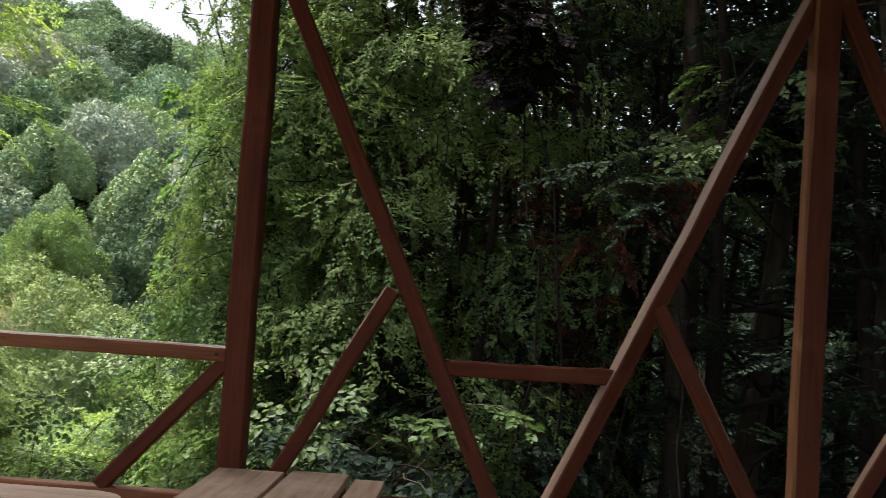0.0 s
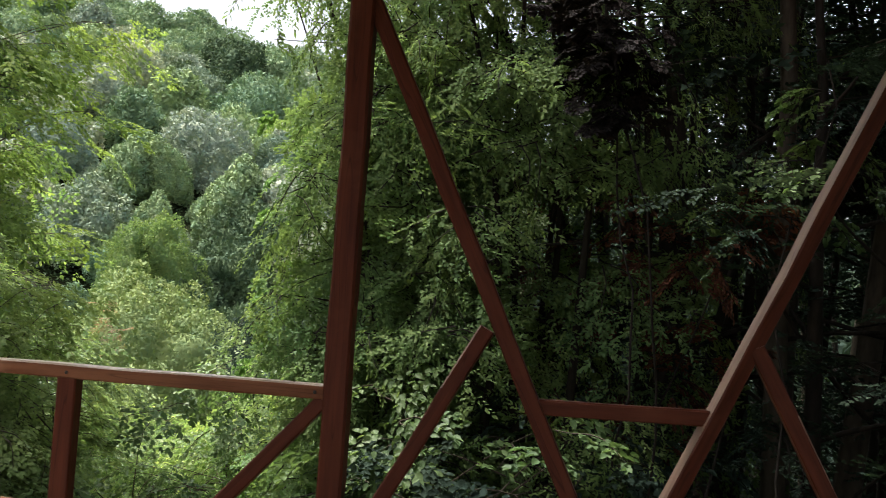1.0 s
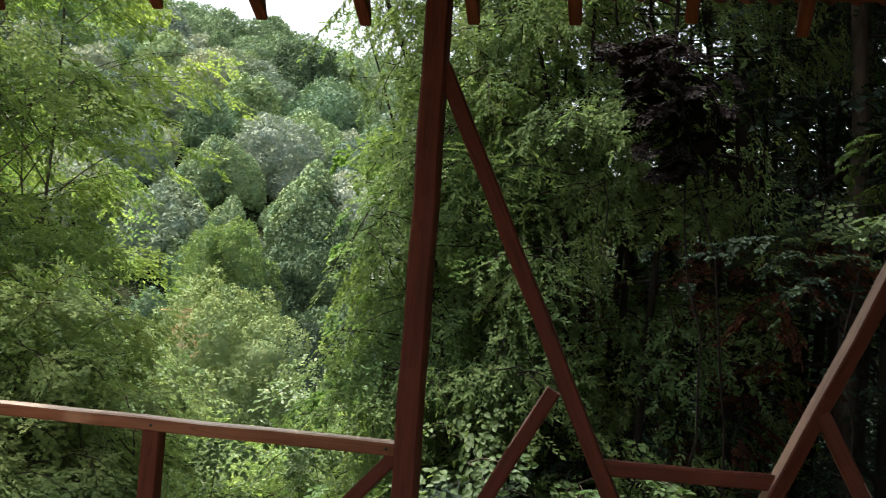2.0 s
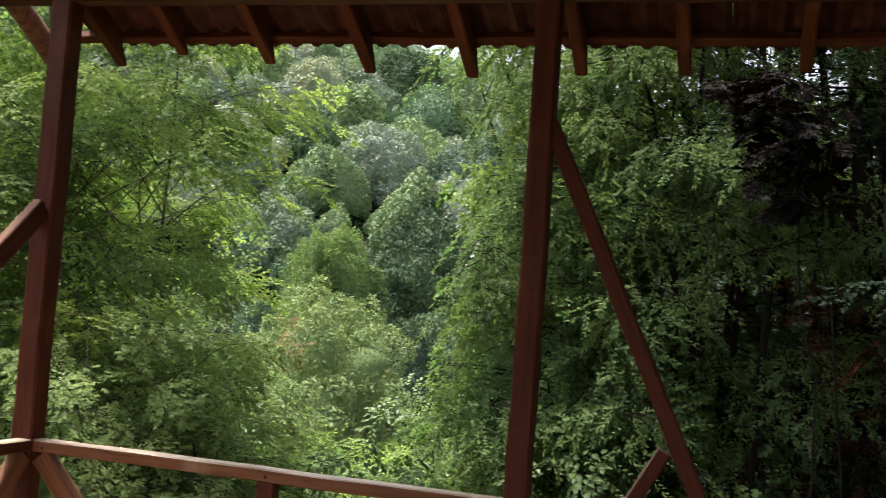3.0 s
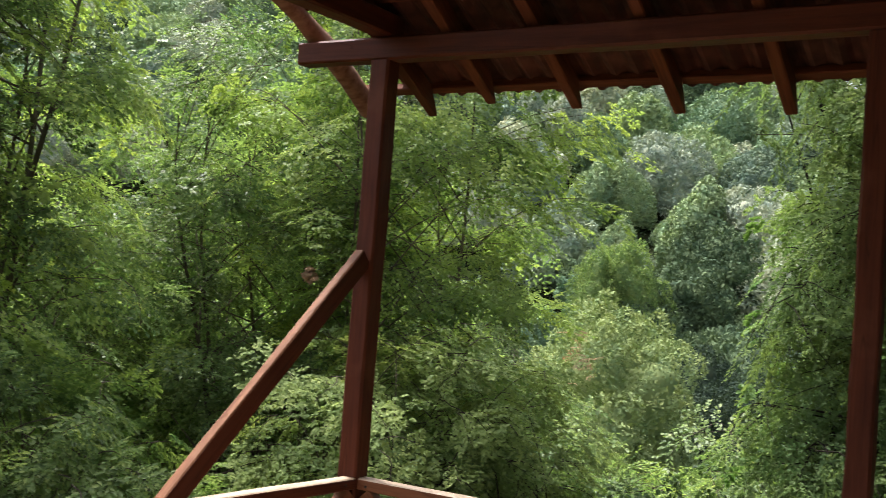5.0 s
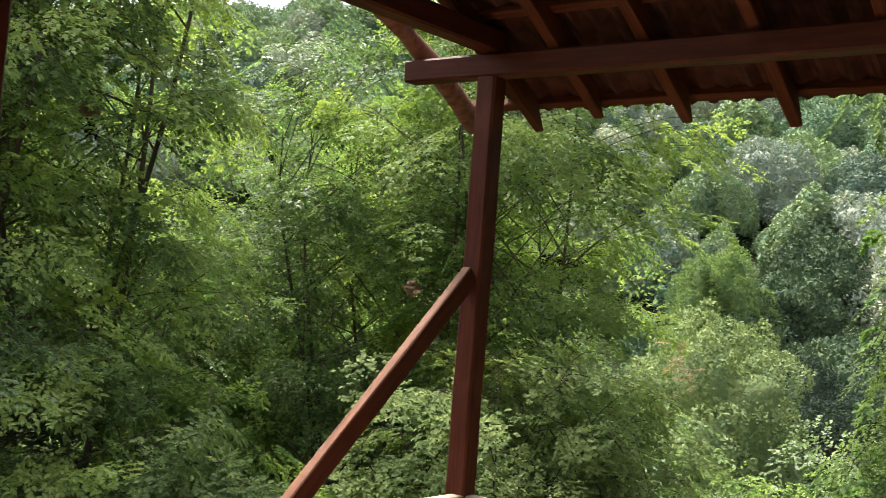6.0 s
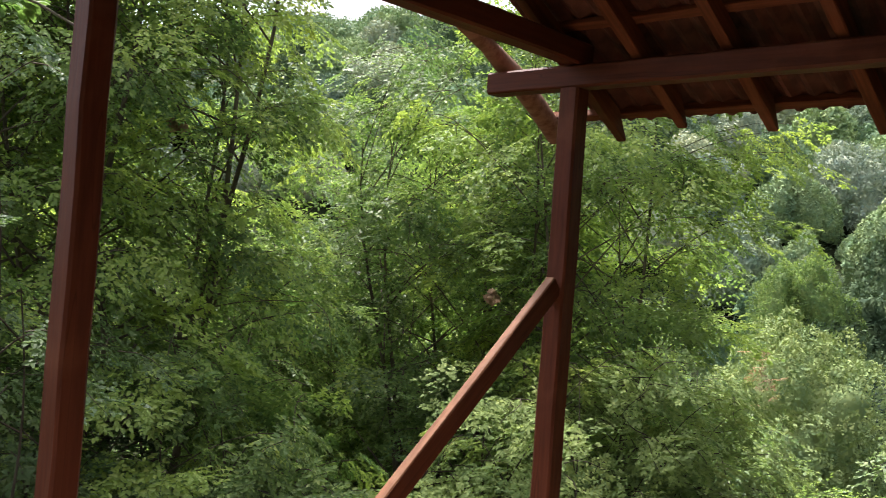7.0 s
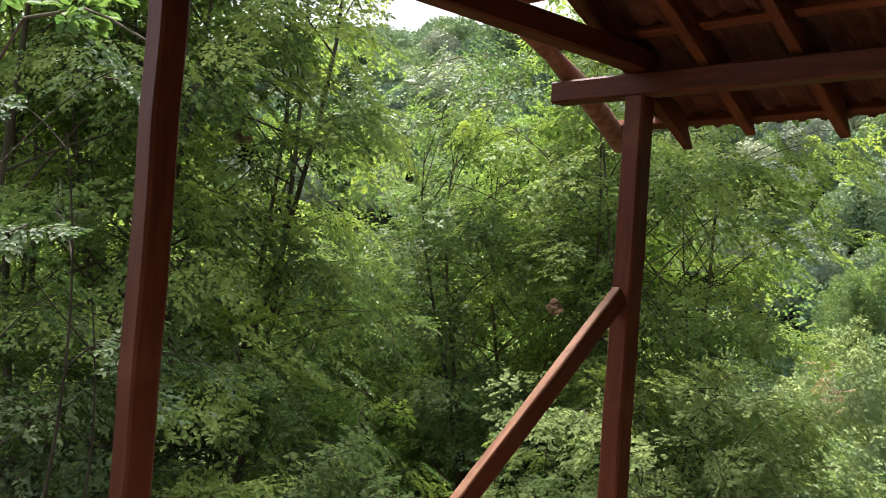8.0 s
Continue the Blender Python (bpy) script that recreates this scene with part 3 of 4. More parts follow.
                places.append((p, way, scale * rng.uniform(0.65, 1.15), rng.gauss(0, roll)))
    (lv, lq), twig_sets = place_sprays(templates, places, rng, aspect, twig_share, oval)
    v, q = joined(wood_sets + twig_sets)
    part_trunk = new("trunk", quads_mesh("trunk", v, q, bark or BARK, True))
    part_trunk.parent = tree
    crown = new("crown", quads_mesh("crown", lv, lq, leaf_mat or LEAF_HORNBEAM))
    crown.parent = tree
    return tree


def bough_tree(name, label, at, height, radius, seed, stems=4, limbs=20, sprays=9, templates=None, leaf_mat=None, young_mat=None, aspect=0.55,
               low=0.1, scale=1.0, bark=None, category="tree", trunk=0.04, group="", oval=False, rise=(0.15, 0.7), hang=0.55, lean=(0, 0), young=0.11,
               profile=((0, 0.6), (0.3, 1.0), (0.7, 0.9), (0.9, 0.62), (1.0, 0.3))):
    """A many-stemmed tree in layers: arching limbs, each carrying flat leafy sprays to both sides that face up and outwards."""
    rng = random.Random(seed)
    tree = thing(name, label, category, (*at, float(ground_height(*at)) - 0.05), group)
    wood_sets, places, fresh = [], [], []
    heights, widths = [f for f, _ in profile], [w for _, w in profile]
    tt = np.linspace(0, 1, 13)
    for s in range(stems):
        turn = s / stems * 2 * math.pi + rng.uniform(-0.5, 0.5)
        side = np.array([math.cos(turn), math.sin(turn), 0])
        h = height * (rng.uniform(0.74, 0.97) if s else 0.97)
        spread = radius * rng.uniform(0.25, 0.5) * (stems > 1)
        phase, sway = rng.uniform(0, 6.28), rng.uniform(0.03, 0.075) * h
        pts = (side * trunk * 1.6 * (stems > 1) + np.outer(tt * h, np.array([lean[0], lean[1], 1.0])) + np.outer(tt ** 0.8 * (1.15 - 0.55 * tt) * spread * 1.6, side)
               + np.outer(np.sin(tt * 5 + phase) * sway * tt, np.array([math.cos(phase * 3), math.sin(phase * 3), 0])))
        radii = trunk * rng.uniform(0.8, 1.1) * (1 - 0.92 * tt) ** 1.2 + 0.003
        wood_sets.append(tube_arrays(pts, radii, 7))
        for k in range(limbs):
            f = low + (0.995 - low) * ((k + rng.random()) / limbs) ** 0.9
            i = min(int(f * 12), 11)
            p0 = pts[i] + (pts[i + 1] - pts[i]) * (f * 12 - i)
            az = k * 2.4 + s * 1.3 + rng.uniform(-0.5, 0.5)
            span = radius * float(np.interp(p0[2] / height, heights, widths)) * rng.uniform(0.35, 1.0) ** 0.7
            goal = np.array([math.cos(az), math.sin(az)]) * span + np.array(lean) * p0[2] - p0[:2]
            reach = max(0.3, float(np.linalg.norm(goal)))
            az = math.atan2(goal[1], goal[0])
            out = np.array([math.cos(az), math.sin(az), 0.0])
            climb = rng.uniform(*rise) * (1.9 if f > 0.86 else 1.0)
            g = np.linspace(0, 1, 8)
            bend = np.array([-math.sin(az), math.cos(az), 0.0]) * rng.gauss(0, 0.12) * reach
            limb = p0 + np.outer(g * reach, out) + np.outer(climb * reach * (g * 1.25 - 0.55 * g ** 2.4), [0, 0, 1.0]) + np.outer(np.sin(g * 3), bend)
            wood_sets.append(tube_arrays(limb, np.linspace(radii[i] * 0.34 + 0.003, 0.002, 8), 5))
            for j in range(sprays):
                at_g = 1.0 if j == 0 else 1.0 - 0.58 * (j - rng.random() * 0.7) / sprays
                m = min(int(at_g * 7), 6)
                p = limb[m] + (limb[m + 1] - limb[m]) * (at_g * 7 - m)
                swing = 0.0 if j == 0 else (1 if j % 2 else -1) * rng.uniform(0.45, 1.25)
                way = np.array([math.cos(az + swing), math.sin(az + swing), rng.uniform(-0.2, 0.25) + (0.8 if f > 0.86 and j < 3 else 0.0)])
                face = unit(np.array([0, 0, 1.0]) + out * rng.uniform(0.3, 1.9) * hang + np.array([rng.gauss(0, 0.22), rng.gauss(0, 0.22), 0]))
                spot = (p + np.array([0, 0, rng.gauss(0, 0.04)]), way, scale * rng.uniform(0.7, 1.1) * (0.75 + 0.35 * at_g), face)
                (fresh if young_mat and at_g > 0.75 and rng.random() < young * (1.0 + 2.0 * f) else places).append(spot)
    foliage, twig_sets = place_sprays(templates, places, rng, aspect, 0.4, oval)
    v, q = joined(wood_sets + twig_sets)
    new("trunk", quads_mesh("trunk", v, q, bark or BARK, True)).parent = tree
    new("crown", quads_mesh("crown", *foliage, leaf_mat or LEAF_HORNBEAM)).parent = tree
    if fresh:
        shoots = new("young_growth", quads_mesh("young_growth", *place_sprays(templates, fresh, rng, aspect, 0.0, oval)[0], young_mat))
        shoots.parent = tree
        tagged(shoots, "young leaves at the branch tips, light put into their bright yellow-green", kind="stuff")
    return tree


rng0 = random.Random(5)
SPRAYS = [spray_template(rng0, 0.46, 10, 8, 0.048, 0.16, 0.42, 0.33) for _ in range(6)]
BIG_SPRAYS = [spray_template(rng0, 0.5, 7, 7, 0.05, 0.2, 0.55) for _ in range(4)]
BROAD_SPRAYS = [spray_template(rng0, 0.36, 7, 5, 0.056, 0.25, 0.5, 0.45) for _ in range(5)]
COARSE_SPRAYS = [spray_template(rng0, 0.6, 9, 7, 0.062, 0.16, 0.42, 0.33) for _ in range(5)]
SHOOTS = [willow_template(rng0, 0.5, 60, 0.05) for _ in range(5)]
FINE_SPRAYS = [spray_template(rng0, 0.4, 9, 11, 0.036, 0.45, 0.42, 0.34) for _ in range(6)]


def polar(bearing, dist):
    """A place by degrees to the left of straight ahead and metres."""
    return (-dist * math.sin(radians(bearing)), dist * math.cos(radians(bearing)))


# hornbeams on the bank: bearing, distance, height, crown radius, stems, limbs, sprays, size of sprays, outline
HORNBEAM = "leafy many-stemmed hornbeam with layered green sprays on the bank"
CONE = ((0, 0.3), (0.3, 0.55), (0.45, 0.85), (0.55, 1.0), (0.64, 0.95), (0.75, 0.78), (0.88, 0.68), (1.0, 0.4))
DOME = ((0, 0.5), (0.3, 0.8), (0.6, 1.0), (0.85, 0.85), (1.0, 0.45))
SPIRE = ((0, 0.8), (0.35, 1.0), (0.5, 0.95), (0.62, 0.7), (0.8, 0.5), (1.0, 0.25))
LOW_SHRUB = ((0, 0.8), (0.5, 1.0), (0.8, 0.9), (1.0, 0.5))
for seed, (bearing, dist, height, radius, stems, limbs, sprays, scale, outline) in enumerate([
        (34.6, 9.6, 6.9, 1.85, 5, 24, 9, 1.0, CONE), (42.5, 10.4, 5.85, 1.55, 5, 17, 9, 1.0, DOME), (38.5, 11.6, 6.1, 1.5, 4, 16, 9, 1.1, DOME),
        (60.0, 8.8, 8.6, 2.15, 6, 22, 10, 1.05, SPIRE), (66.5, 8.4, 8.4, 1.9, 5, 22, 9, 1.05, SPIRE), (64, 11.0, 9.4, 2.0, 4, 18, 8, 1.3, SPIRE),
        (70.5, 11.0, 9.4, 2.2, 4, 18, 9, 1.4, SPIRE), (49.3, 12.4, 5.9, 1.6, 5, 16, 9, 1.1, DOME), (54.5, 11.0, 4.2, 1.5, 5, 14, 8, 1.1, DOME),
        (58.5, 6.9, 2.2, 1.0, 4, 8, 8, 0.7, LOW_SHRUB), (53.5, 6.8, 1.9, 0.9, 4, 7, 8, 0.7, LOW_SHRUB), (43.5, 7.4, 1.2, 0.8, 4, 6, 7, 0.7, LOW_SHRUB), (47.5, 6.8, 1.3, 0.8, 4, 6, 8, 0.7, LOW_SHRUB),
        (30.5, 12.5, 3.6, 1.5, 4, 12, 8, 1.1, LOW_SHRUB), (20, 17.0, 2.8, 1.5, 4, 10, 7, 1.3, LOW_SHRUB), (15, 13.0, 2.6, 1.4, 4, 10, 7, 1.2, LOW_SHRUB),
        (51, 17.0, 6.2, 2.0, 4, 12, 7, 1.6, DOME), (66, 17.0, 11.0, 2.6, 3, 12, 7, 2.0, SPIRE), (76, 14.0, 11.0, 3.0, 3, 12, 7, 2.0, SPIRE)]):
    # larger shares of young leaves also put light on dim trees
    bough_tree("hornbeam_tree", HORNBEAM, polar(bearing, dist), height, radius, 100 + seed, stems, limbs, sprays, SPRAYS if dist < 11.2 else COARSE_SPRAYS,
               LEAF_HORNBEAM, LEAF_YOUNG if bearing > 31 else None, 0.56, group="hornbeams on the bank", scale=scale, profile=outline, rise=(0.3, 1.15), hang=0.7, young=0.42 if bearing > 55 else 0.02 if bearing > 41 else 0.5 if outline == CONE else 0.13,
               bark=BARK_TWIG, oval=dist < 7.5, low=0.33 if outline == CONE else 0.3 if dist > 8 else 0.15, trunk=0.02 if dist < 8 else 0.03 if outline == CONE else 0.045)

# clumps of dry leaves caught in the hornbeams
rs = random.Random(995)
for x, y, z, size, mat in ((-6.46, 4.08, 2.62, 0.05, LEAF_DEAD), (-6.44, 4.02, 2.72, 0.035, LEAF_WITHERED), (-5.44, 6.45, 1.65, 0.06, LEAF_WITHERED)):
    clump = thing("dry_leaf_clump", "small clump of dry brown leaves caught in hornbeam twigs", "leaf clump", (x, y, z - size))
    spots = [(np.array([rs.gauss(0, size * 0.4), rs.gauss(0, size * 0.4), size + rs.gauss(0, size * 0.6)]), (rs.gauss(0, 1), rs.gauss(0, 1), -0.8), rs.uniform(0.08, 0.15), rs.gauss(0, 0.8)) for _ in range(7)]
    new("dry_foliage", quads_mesh("dry_foliage", *place_sprays(SPRAYS, spots, rs, 0.5, 0.0)[0], mat)).parent = clump

# paler bushes lower down the bank; pale leaves put light into its dark foot
for seed, (bearing, dist, height, radius) in enumerate([(36.5, 13.5, 3.9, 1.8), (40.5, 14.0, 4.0, 1.8), (29.5, 14.5, 3.2, 1.6), (33.5, 16.0, 4.4, 1.8), (26, 18.0, 3.6, 1.8), (45, 15.0, 4.6, 1.8), (31.5, 12.6, 3.4, 1.5), (37.0, 7.9, 2.3, 0.9), (33.0, 8.0, 2.1, 0.9), (29.5, 8.6, 2.0, 0.9)]):
    bough_tree("pale_bush", "spreading pale green bush on the sunny lower bank", polar(bearing, dist), height, radius, 180 + seed, 5, 12, 8, COARSE_SPRAYS if dist > 10 else SPRAYS, LEAF_PALE,
               low=0.08, trunk=0.03, category="shrub", group="pale bushes on the lower bank", scale=1.15 if dist > 10 else 0.8, rise=(0.3, 1.0), profile=LOW_SHRUB)

# shady thicket: willows in front, trees with shade-dark leaf colour behind and above them
UPRIGHT = ((0, 0.9), (0.3, 1.0), (0.7, 1.0), (1.0, 0.75))
for seed, (bearing, dist, height, radius, limbs) in enumerate([(10.4, 6.5, 4.1, 0.7, 30), (5.5, 6.4, 5.6, 1.0, 20), (0.5, 6.2, 6.4, 1.1, 15), (-4, 6.9, 6.8, 1.3, 12)]):
    bough_tree("willow_tree", "drooping green willow with small narrow leaves", polar(bearing, dist), height, radius, 300 + seed, 4, limbs, 10, FINE_SPRAYS, LEAF_WILLOW,
               LEAF_LIME if seed == 0 else None, 0.42, trunk=0.04, low=0.05, young=0.035, group="willows beside the pavilion", scale=1.0, hang=1.5, rise=(-0.1, 0.5), profile=UPRIGHT, bark=BARK_DARK)
broadleaf("willow_tree", "drooping green willow with long hanging shoots", polar(10, 6.9), 6.4, 1.5, 310, 3, 16, 8, SHOOTS, LEAF_WILLOW, 0.36,
          hang=True, trunk=0.06, low=0.72, group="willows beside the pavilion", profile=((0, 0.5), (0.6, 0.8), (0.8, 1.0), (1.0, 0.7)))
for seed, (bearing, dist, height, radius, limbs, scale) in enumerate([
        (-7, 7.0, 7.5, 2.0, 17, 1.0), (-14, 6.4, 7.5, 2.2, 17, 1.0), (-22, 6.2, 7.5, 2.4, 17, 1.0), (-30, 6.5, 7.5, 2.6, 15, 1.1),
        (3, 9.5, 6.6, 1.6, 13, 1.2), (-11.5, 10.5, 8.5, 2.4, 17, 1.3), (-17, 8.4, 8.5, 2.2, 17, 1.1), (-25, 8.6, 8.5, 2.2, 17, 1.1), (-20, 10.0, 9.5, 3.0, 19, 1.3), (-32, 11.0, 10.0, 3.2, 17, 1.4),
        # the next four are unseen, added to keep light off the thicket
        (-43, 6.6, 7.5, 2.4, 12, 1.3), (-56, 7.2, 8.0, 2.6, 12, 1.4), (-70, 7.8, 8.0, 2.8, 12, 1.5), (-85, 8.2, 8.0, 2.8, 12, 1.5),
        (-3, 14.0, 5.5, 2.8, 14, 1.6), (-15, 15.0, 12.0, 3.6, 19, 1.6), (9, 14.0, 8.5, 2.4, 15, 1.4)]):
    broadleaf("shade_tree", "dense tree in deep shade, the shade put into its near-black leaves", polar(bearing, dist), height, radius, 340 + seed, 3, limbs, 6, FINE_SPRAYS if dist < 8 else COARSE_SPRAYS, LEAF_DARK, 0.58,
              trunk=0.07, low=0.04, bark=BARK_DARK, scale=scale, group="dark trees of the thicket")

# old trunks that stand and lean in the thicket
for seed, (bearing, dist, height, lean, trunk, stems) in enumerate([(-5.0, 7.2, 7.0, (-0.4, 0.03), 0.085, 2), (-2.2, 7.7, 6.5, (-0.16, 0.0), 0.06, 2), (-4.6, 6.4, 7.5, (-0.03, 0.02), 0.125, 1), (-7.9, 7.0, 7.5, (0.02, 0.0), 0.09, 1), (2.0, 8.2, 6.0, (-0.3, 0.0), 0.05, 2)]):
    # those deeper in the thicket get its shade in near-black leaves
    bough_tree("old_tree", "dark bare-stemmed old tree leaning in the shade of the thicket", polar(bearing, dist), height, 1.3, 420 + seed, stems, 7, 5, FINE_SPRAYS, LEAF_WILLOW if bearing > -3 else LEAF_DARK,
               trunk=trunk, low=0.35, lean=lean, bark=BARK_DARK, group="old trunks in the thicket", rise=(0.2, 1.1))

# taller trees added over the thicket to block light, many out of view
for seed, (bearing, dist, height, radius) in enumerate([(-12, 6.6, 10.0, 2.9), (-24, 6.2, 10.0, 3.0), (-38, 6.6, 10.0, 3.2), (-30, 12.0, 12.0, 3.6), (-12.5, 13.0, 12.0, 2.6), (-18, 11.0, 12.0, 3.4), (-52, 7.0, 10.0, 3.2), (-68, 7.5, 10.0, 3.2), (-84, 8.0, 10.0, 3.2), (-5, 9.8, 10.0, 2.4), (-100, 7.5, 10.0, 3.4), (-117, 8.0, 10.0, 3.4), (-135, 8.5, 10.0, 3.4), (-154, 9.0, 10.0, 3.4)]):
    broadleaf("added_shade_tree", "tall tree added so that its dense crown darkens the thicket", polar(bearing, dist), height, radius, 380 + seed, 3, 14, 6, COARSE_SPRAYS, LEAF_DARK,
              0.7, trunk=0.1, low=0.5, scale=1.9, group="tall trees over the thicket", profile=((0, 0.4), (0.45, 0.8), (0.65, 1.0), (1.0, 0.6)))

# a hazel close to the gable side
bough_tree("hazel_shrub", "hazel shrub with broad soft green leaves close to the pavilion", polar(69, 5.4), 3.3, 0.75, 560, 3, 3, 2, SPRAYS, LEAF_SHADY, None, 0.66,
           trunk=0.012, category="shrub", low=0.5, scale=0.6, oval=True, profile=DOME)

# its longest branch reaches out towards the pavilion
hazel = bpy.data.objects["hazel_shrub"]
rs = random.Random(561)
stalk = np.array([(-4.55, 1.35, 2.2), (-4.2, 1.45, 2.66), (-3.86, 1.38, 2.61), (-3.72, 1.45, 2.63), (-3.58, 1.48, 2.58), (-3.42, 1.56, 2.49), (-3.35, 1.6, 2.45)]) - np.array(hazel.location)
branch = new("branch", quads_mesh("branch", *tube_arrays(stalk, np.linspace(0.008, 0.004, 7), 6), BARK_PALE, True))
branch.parent = hazel
places = []
for k in range(14):
    p = stalk[1] + (stalk[4] - stalk[1]) * rs.random()
    turn = rs.uniform(0, 6.28)
    places.append((p + np.array([0, 0, rs.uniform(0, 0.05)]), (math.cos(turn), math.sin(turn), rs.uniform(-0.3, 0.8)), rs.uniform(0.16, 0.3), rs.gauss(0, 0.6)))
(lv, lq), _ = place_sprays([spray_template(rs, 0.5, 2, 2, 0.1, 0.2) for _ in range(4)], places, rs, 0.68, 0.0, True)
new("branch_leaves", quads_mesh("branch_leaves", lv, lq, LEAF_LIME)).parent = hazel

# brambles and low growth on the bank
for seed in range(6, 12):
    rs = random.Random(600 + seed)
    bearing, dist = -22 + seed * 3.8 + rs.uniform(-1.5, 1.5), rs.choice((5.6, 7.0, 9.0, 11.0))
    # the bramble next to the thicket gets its shade in darker leaves
    bough_tree("bramble_shrub", "low sprawling bramble with broad green leaves", polar(bearing, dist), rs.uniform(1.1, 1.8), 1.0, 600 + seed, 5, 7, 5,
               BROAD_SPRAYS, LEAF_SHADY if bearing > 2 else LEAF_DARK, None, 0.68, trunk=0.012, category="shrub", low=0.1, group="low growth on the bank", scale=0.9, oval=True, profile=LOW_SHRUB)

# dark shrubs under the trees of the gable side
for seed, (bearing, dist) in enumerate([(65.0, 6.9), (70.0, 6.4), (61.0, 7.4)]):
    bough_tree("shade_shrub", "dark green shrub in the shade under the hornbeams", polar(bearing, dist), 2.5, 1.0, 650 + seed, 4, 9, 7, SPRAYS, LEAF_SHADY,
               trunk=0.015, category="shrub", low=0.05, group="shrubs under the hornbeams", profile=LOW_SHRUB)


def climber(bearing, dist, z0, z1, seed, mat, label, name="climbing_vine", wide=0.35, sprays=40, size=0.9, templates=BIG_SPRAYS, aspect=0.8):
    """A climber hanging in the thicket: a thin stem from the ground with leafy shoots along its upper part."""
    rs = random.Random(seed)
    x, y = polar(bearing, dist)
    g = float(ground_height(x, y))
    vine = thing(name, label, "vine", (x, y, g - 0.05))
    stem = wander((0, 0, 0), (0, 0, 1), z1 - g, 14, rs, 0.14, 0.08)
    places = []
    for _ in range(sprays):
        f = rs.uniform((z0 - g) / (z1 - g), 1.0)
        i = min(int(f * 14), 13)
        a = rs.uniform(0, 6.28)
        p = stem[i] + np.array([math.cos(a), math.sin(a), 0]) * rs.uniform(0, wide) + np.array([0, 0, rs.uniform(-0.1, 0.1)])
        places.append((p, (math.cos(a), math.sin(a), rs.uniform(-0.9, 0.2)), size * rs.uniform(0.5, 0.9), rs.gauss(0, 0.5)))
    (lv, lq), twigs = place_sprays(templates, places, rs, aspect, 1.0, True)
    v, q = joined([tube_arrays(stem, np.linspace(0.008, 0.004, 15), 6)] + twigs)
    for nm, me in (("stem", quads_mesh("stem", v, q, BARK_DARK, True)), ("leaves", quads_mesh("leaves", lv, lq, mat))):
        ob = new(nm, me)
        ob.parent = vine
    return vine


for seed, (bearing, dist, z0, z1) in enumerate([(18.0, 6.4, -0.9, -0.1), (14, 5.7, -0.7, 0.1), (7, 5.7, -0.6, 0.2)]):
    climber(bearing, dist, z0, z1, 700 + seed, LEAF_LIME, "climbing vine with broad bright lime-green leaves", sprays=9, wide=0.25, size=0.7)
# the same vine in the outer twigs of the first willow
rs = random.Random(77)
willow = bpy.data.objects["willow_tree"]
places = []
for _ in range(24):
    a = radians(rs.uniform(140, 215))
    h = rs.uniform(0.9, 3.4)
    places.append((np.array([math.cos(a) * 0.68, math.sin(a) * 0.6, h]), (math.cos(a), math.sin(a), -0.5), rs.uniform(0.2, 0.36), rs.gauss(0, 0.6)))
(lv, lq), _ = place_sprays(BIG_SPRAYS, places, rs, 0.8, 0.0, True)
vine_leaves = new("vine_leaves", quads_mesh("vine_leaves", lv, lq, LEAF_LIME))
vine_leaves.parent = willow
vine_leaves["label"] = "lime-green vine leaves in the outer twigs"
climber(-13.2, 5.0, 2.05, 2.6, 735, LEAF_SHADY, "climbing vine with broad green leaves hanging into the thicket", sprays=16, wide=0.3, size=0.7)
for seed, (bearing, dist, z0, z1) in enumerate([(-2.5, 6.2, 0.6, 2.3), (-5.0, 6.4, 0.4, 2.6), (0.5, 6.6, 0.8, 2.2)]):
    climber(bearing, dist, z0, z1, 720 + seed, LEAF_RUST, "dry rust-red creeper hanging in the thicket", sprays=30, wide=0.3, size=0.7, templates=SPRAYS, aspect=0.5)
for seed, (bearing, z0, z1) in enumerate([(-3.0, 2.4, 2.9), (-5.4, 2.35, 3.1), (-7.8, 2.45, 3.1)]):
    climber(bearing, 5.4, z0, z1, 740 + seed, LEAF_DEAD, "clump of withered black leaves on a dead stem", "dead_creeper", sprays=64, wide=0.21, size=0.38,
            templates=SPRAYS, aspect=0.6)


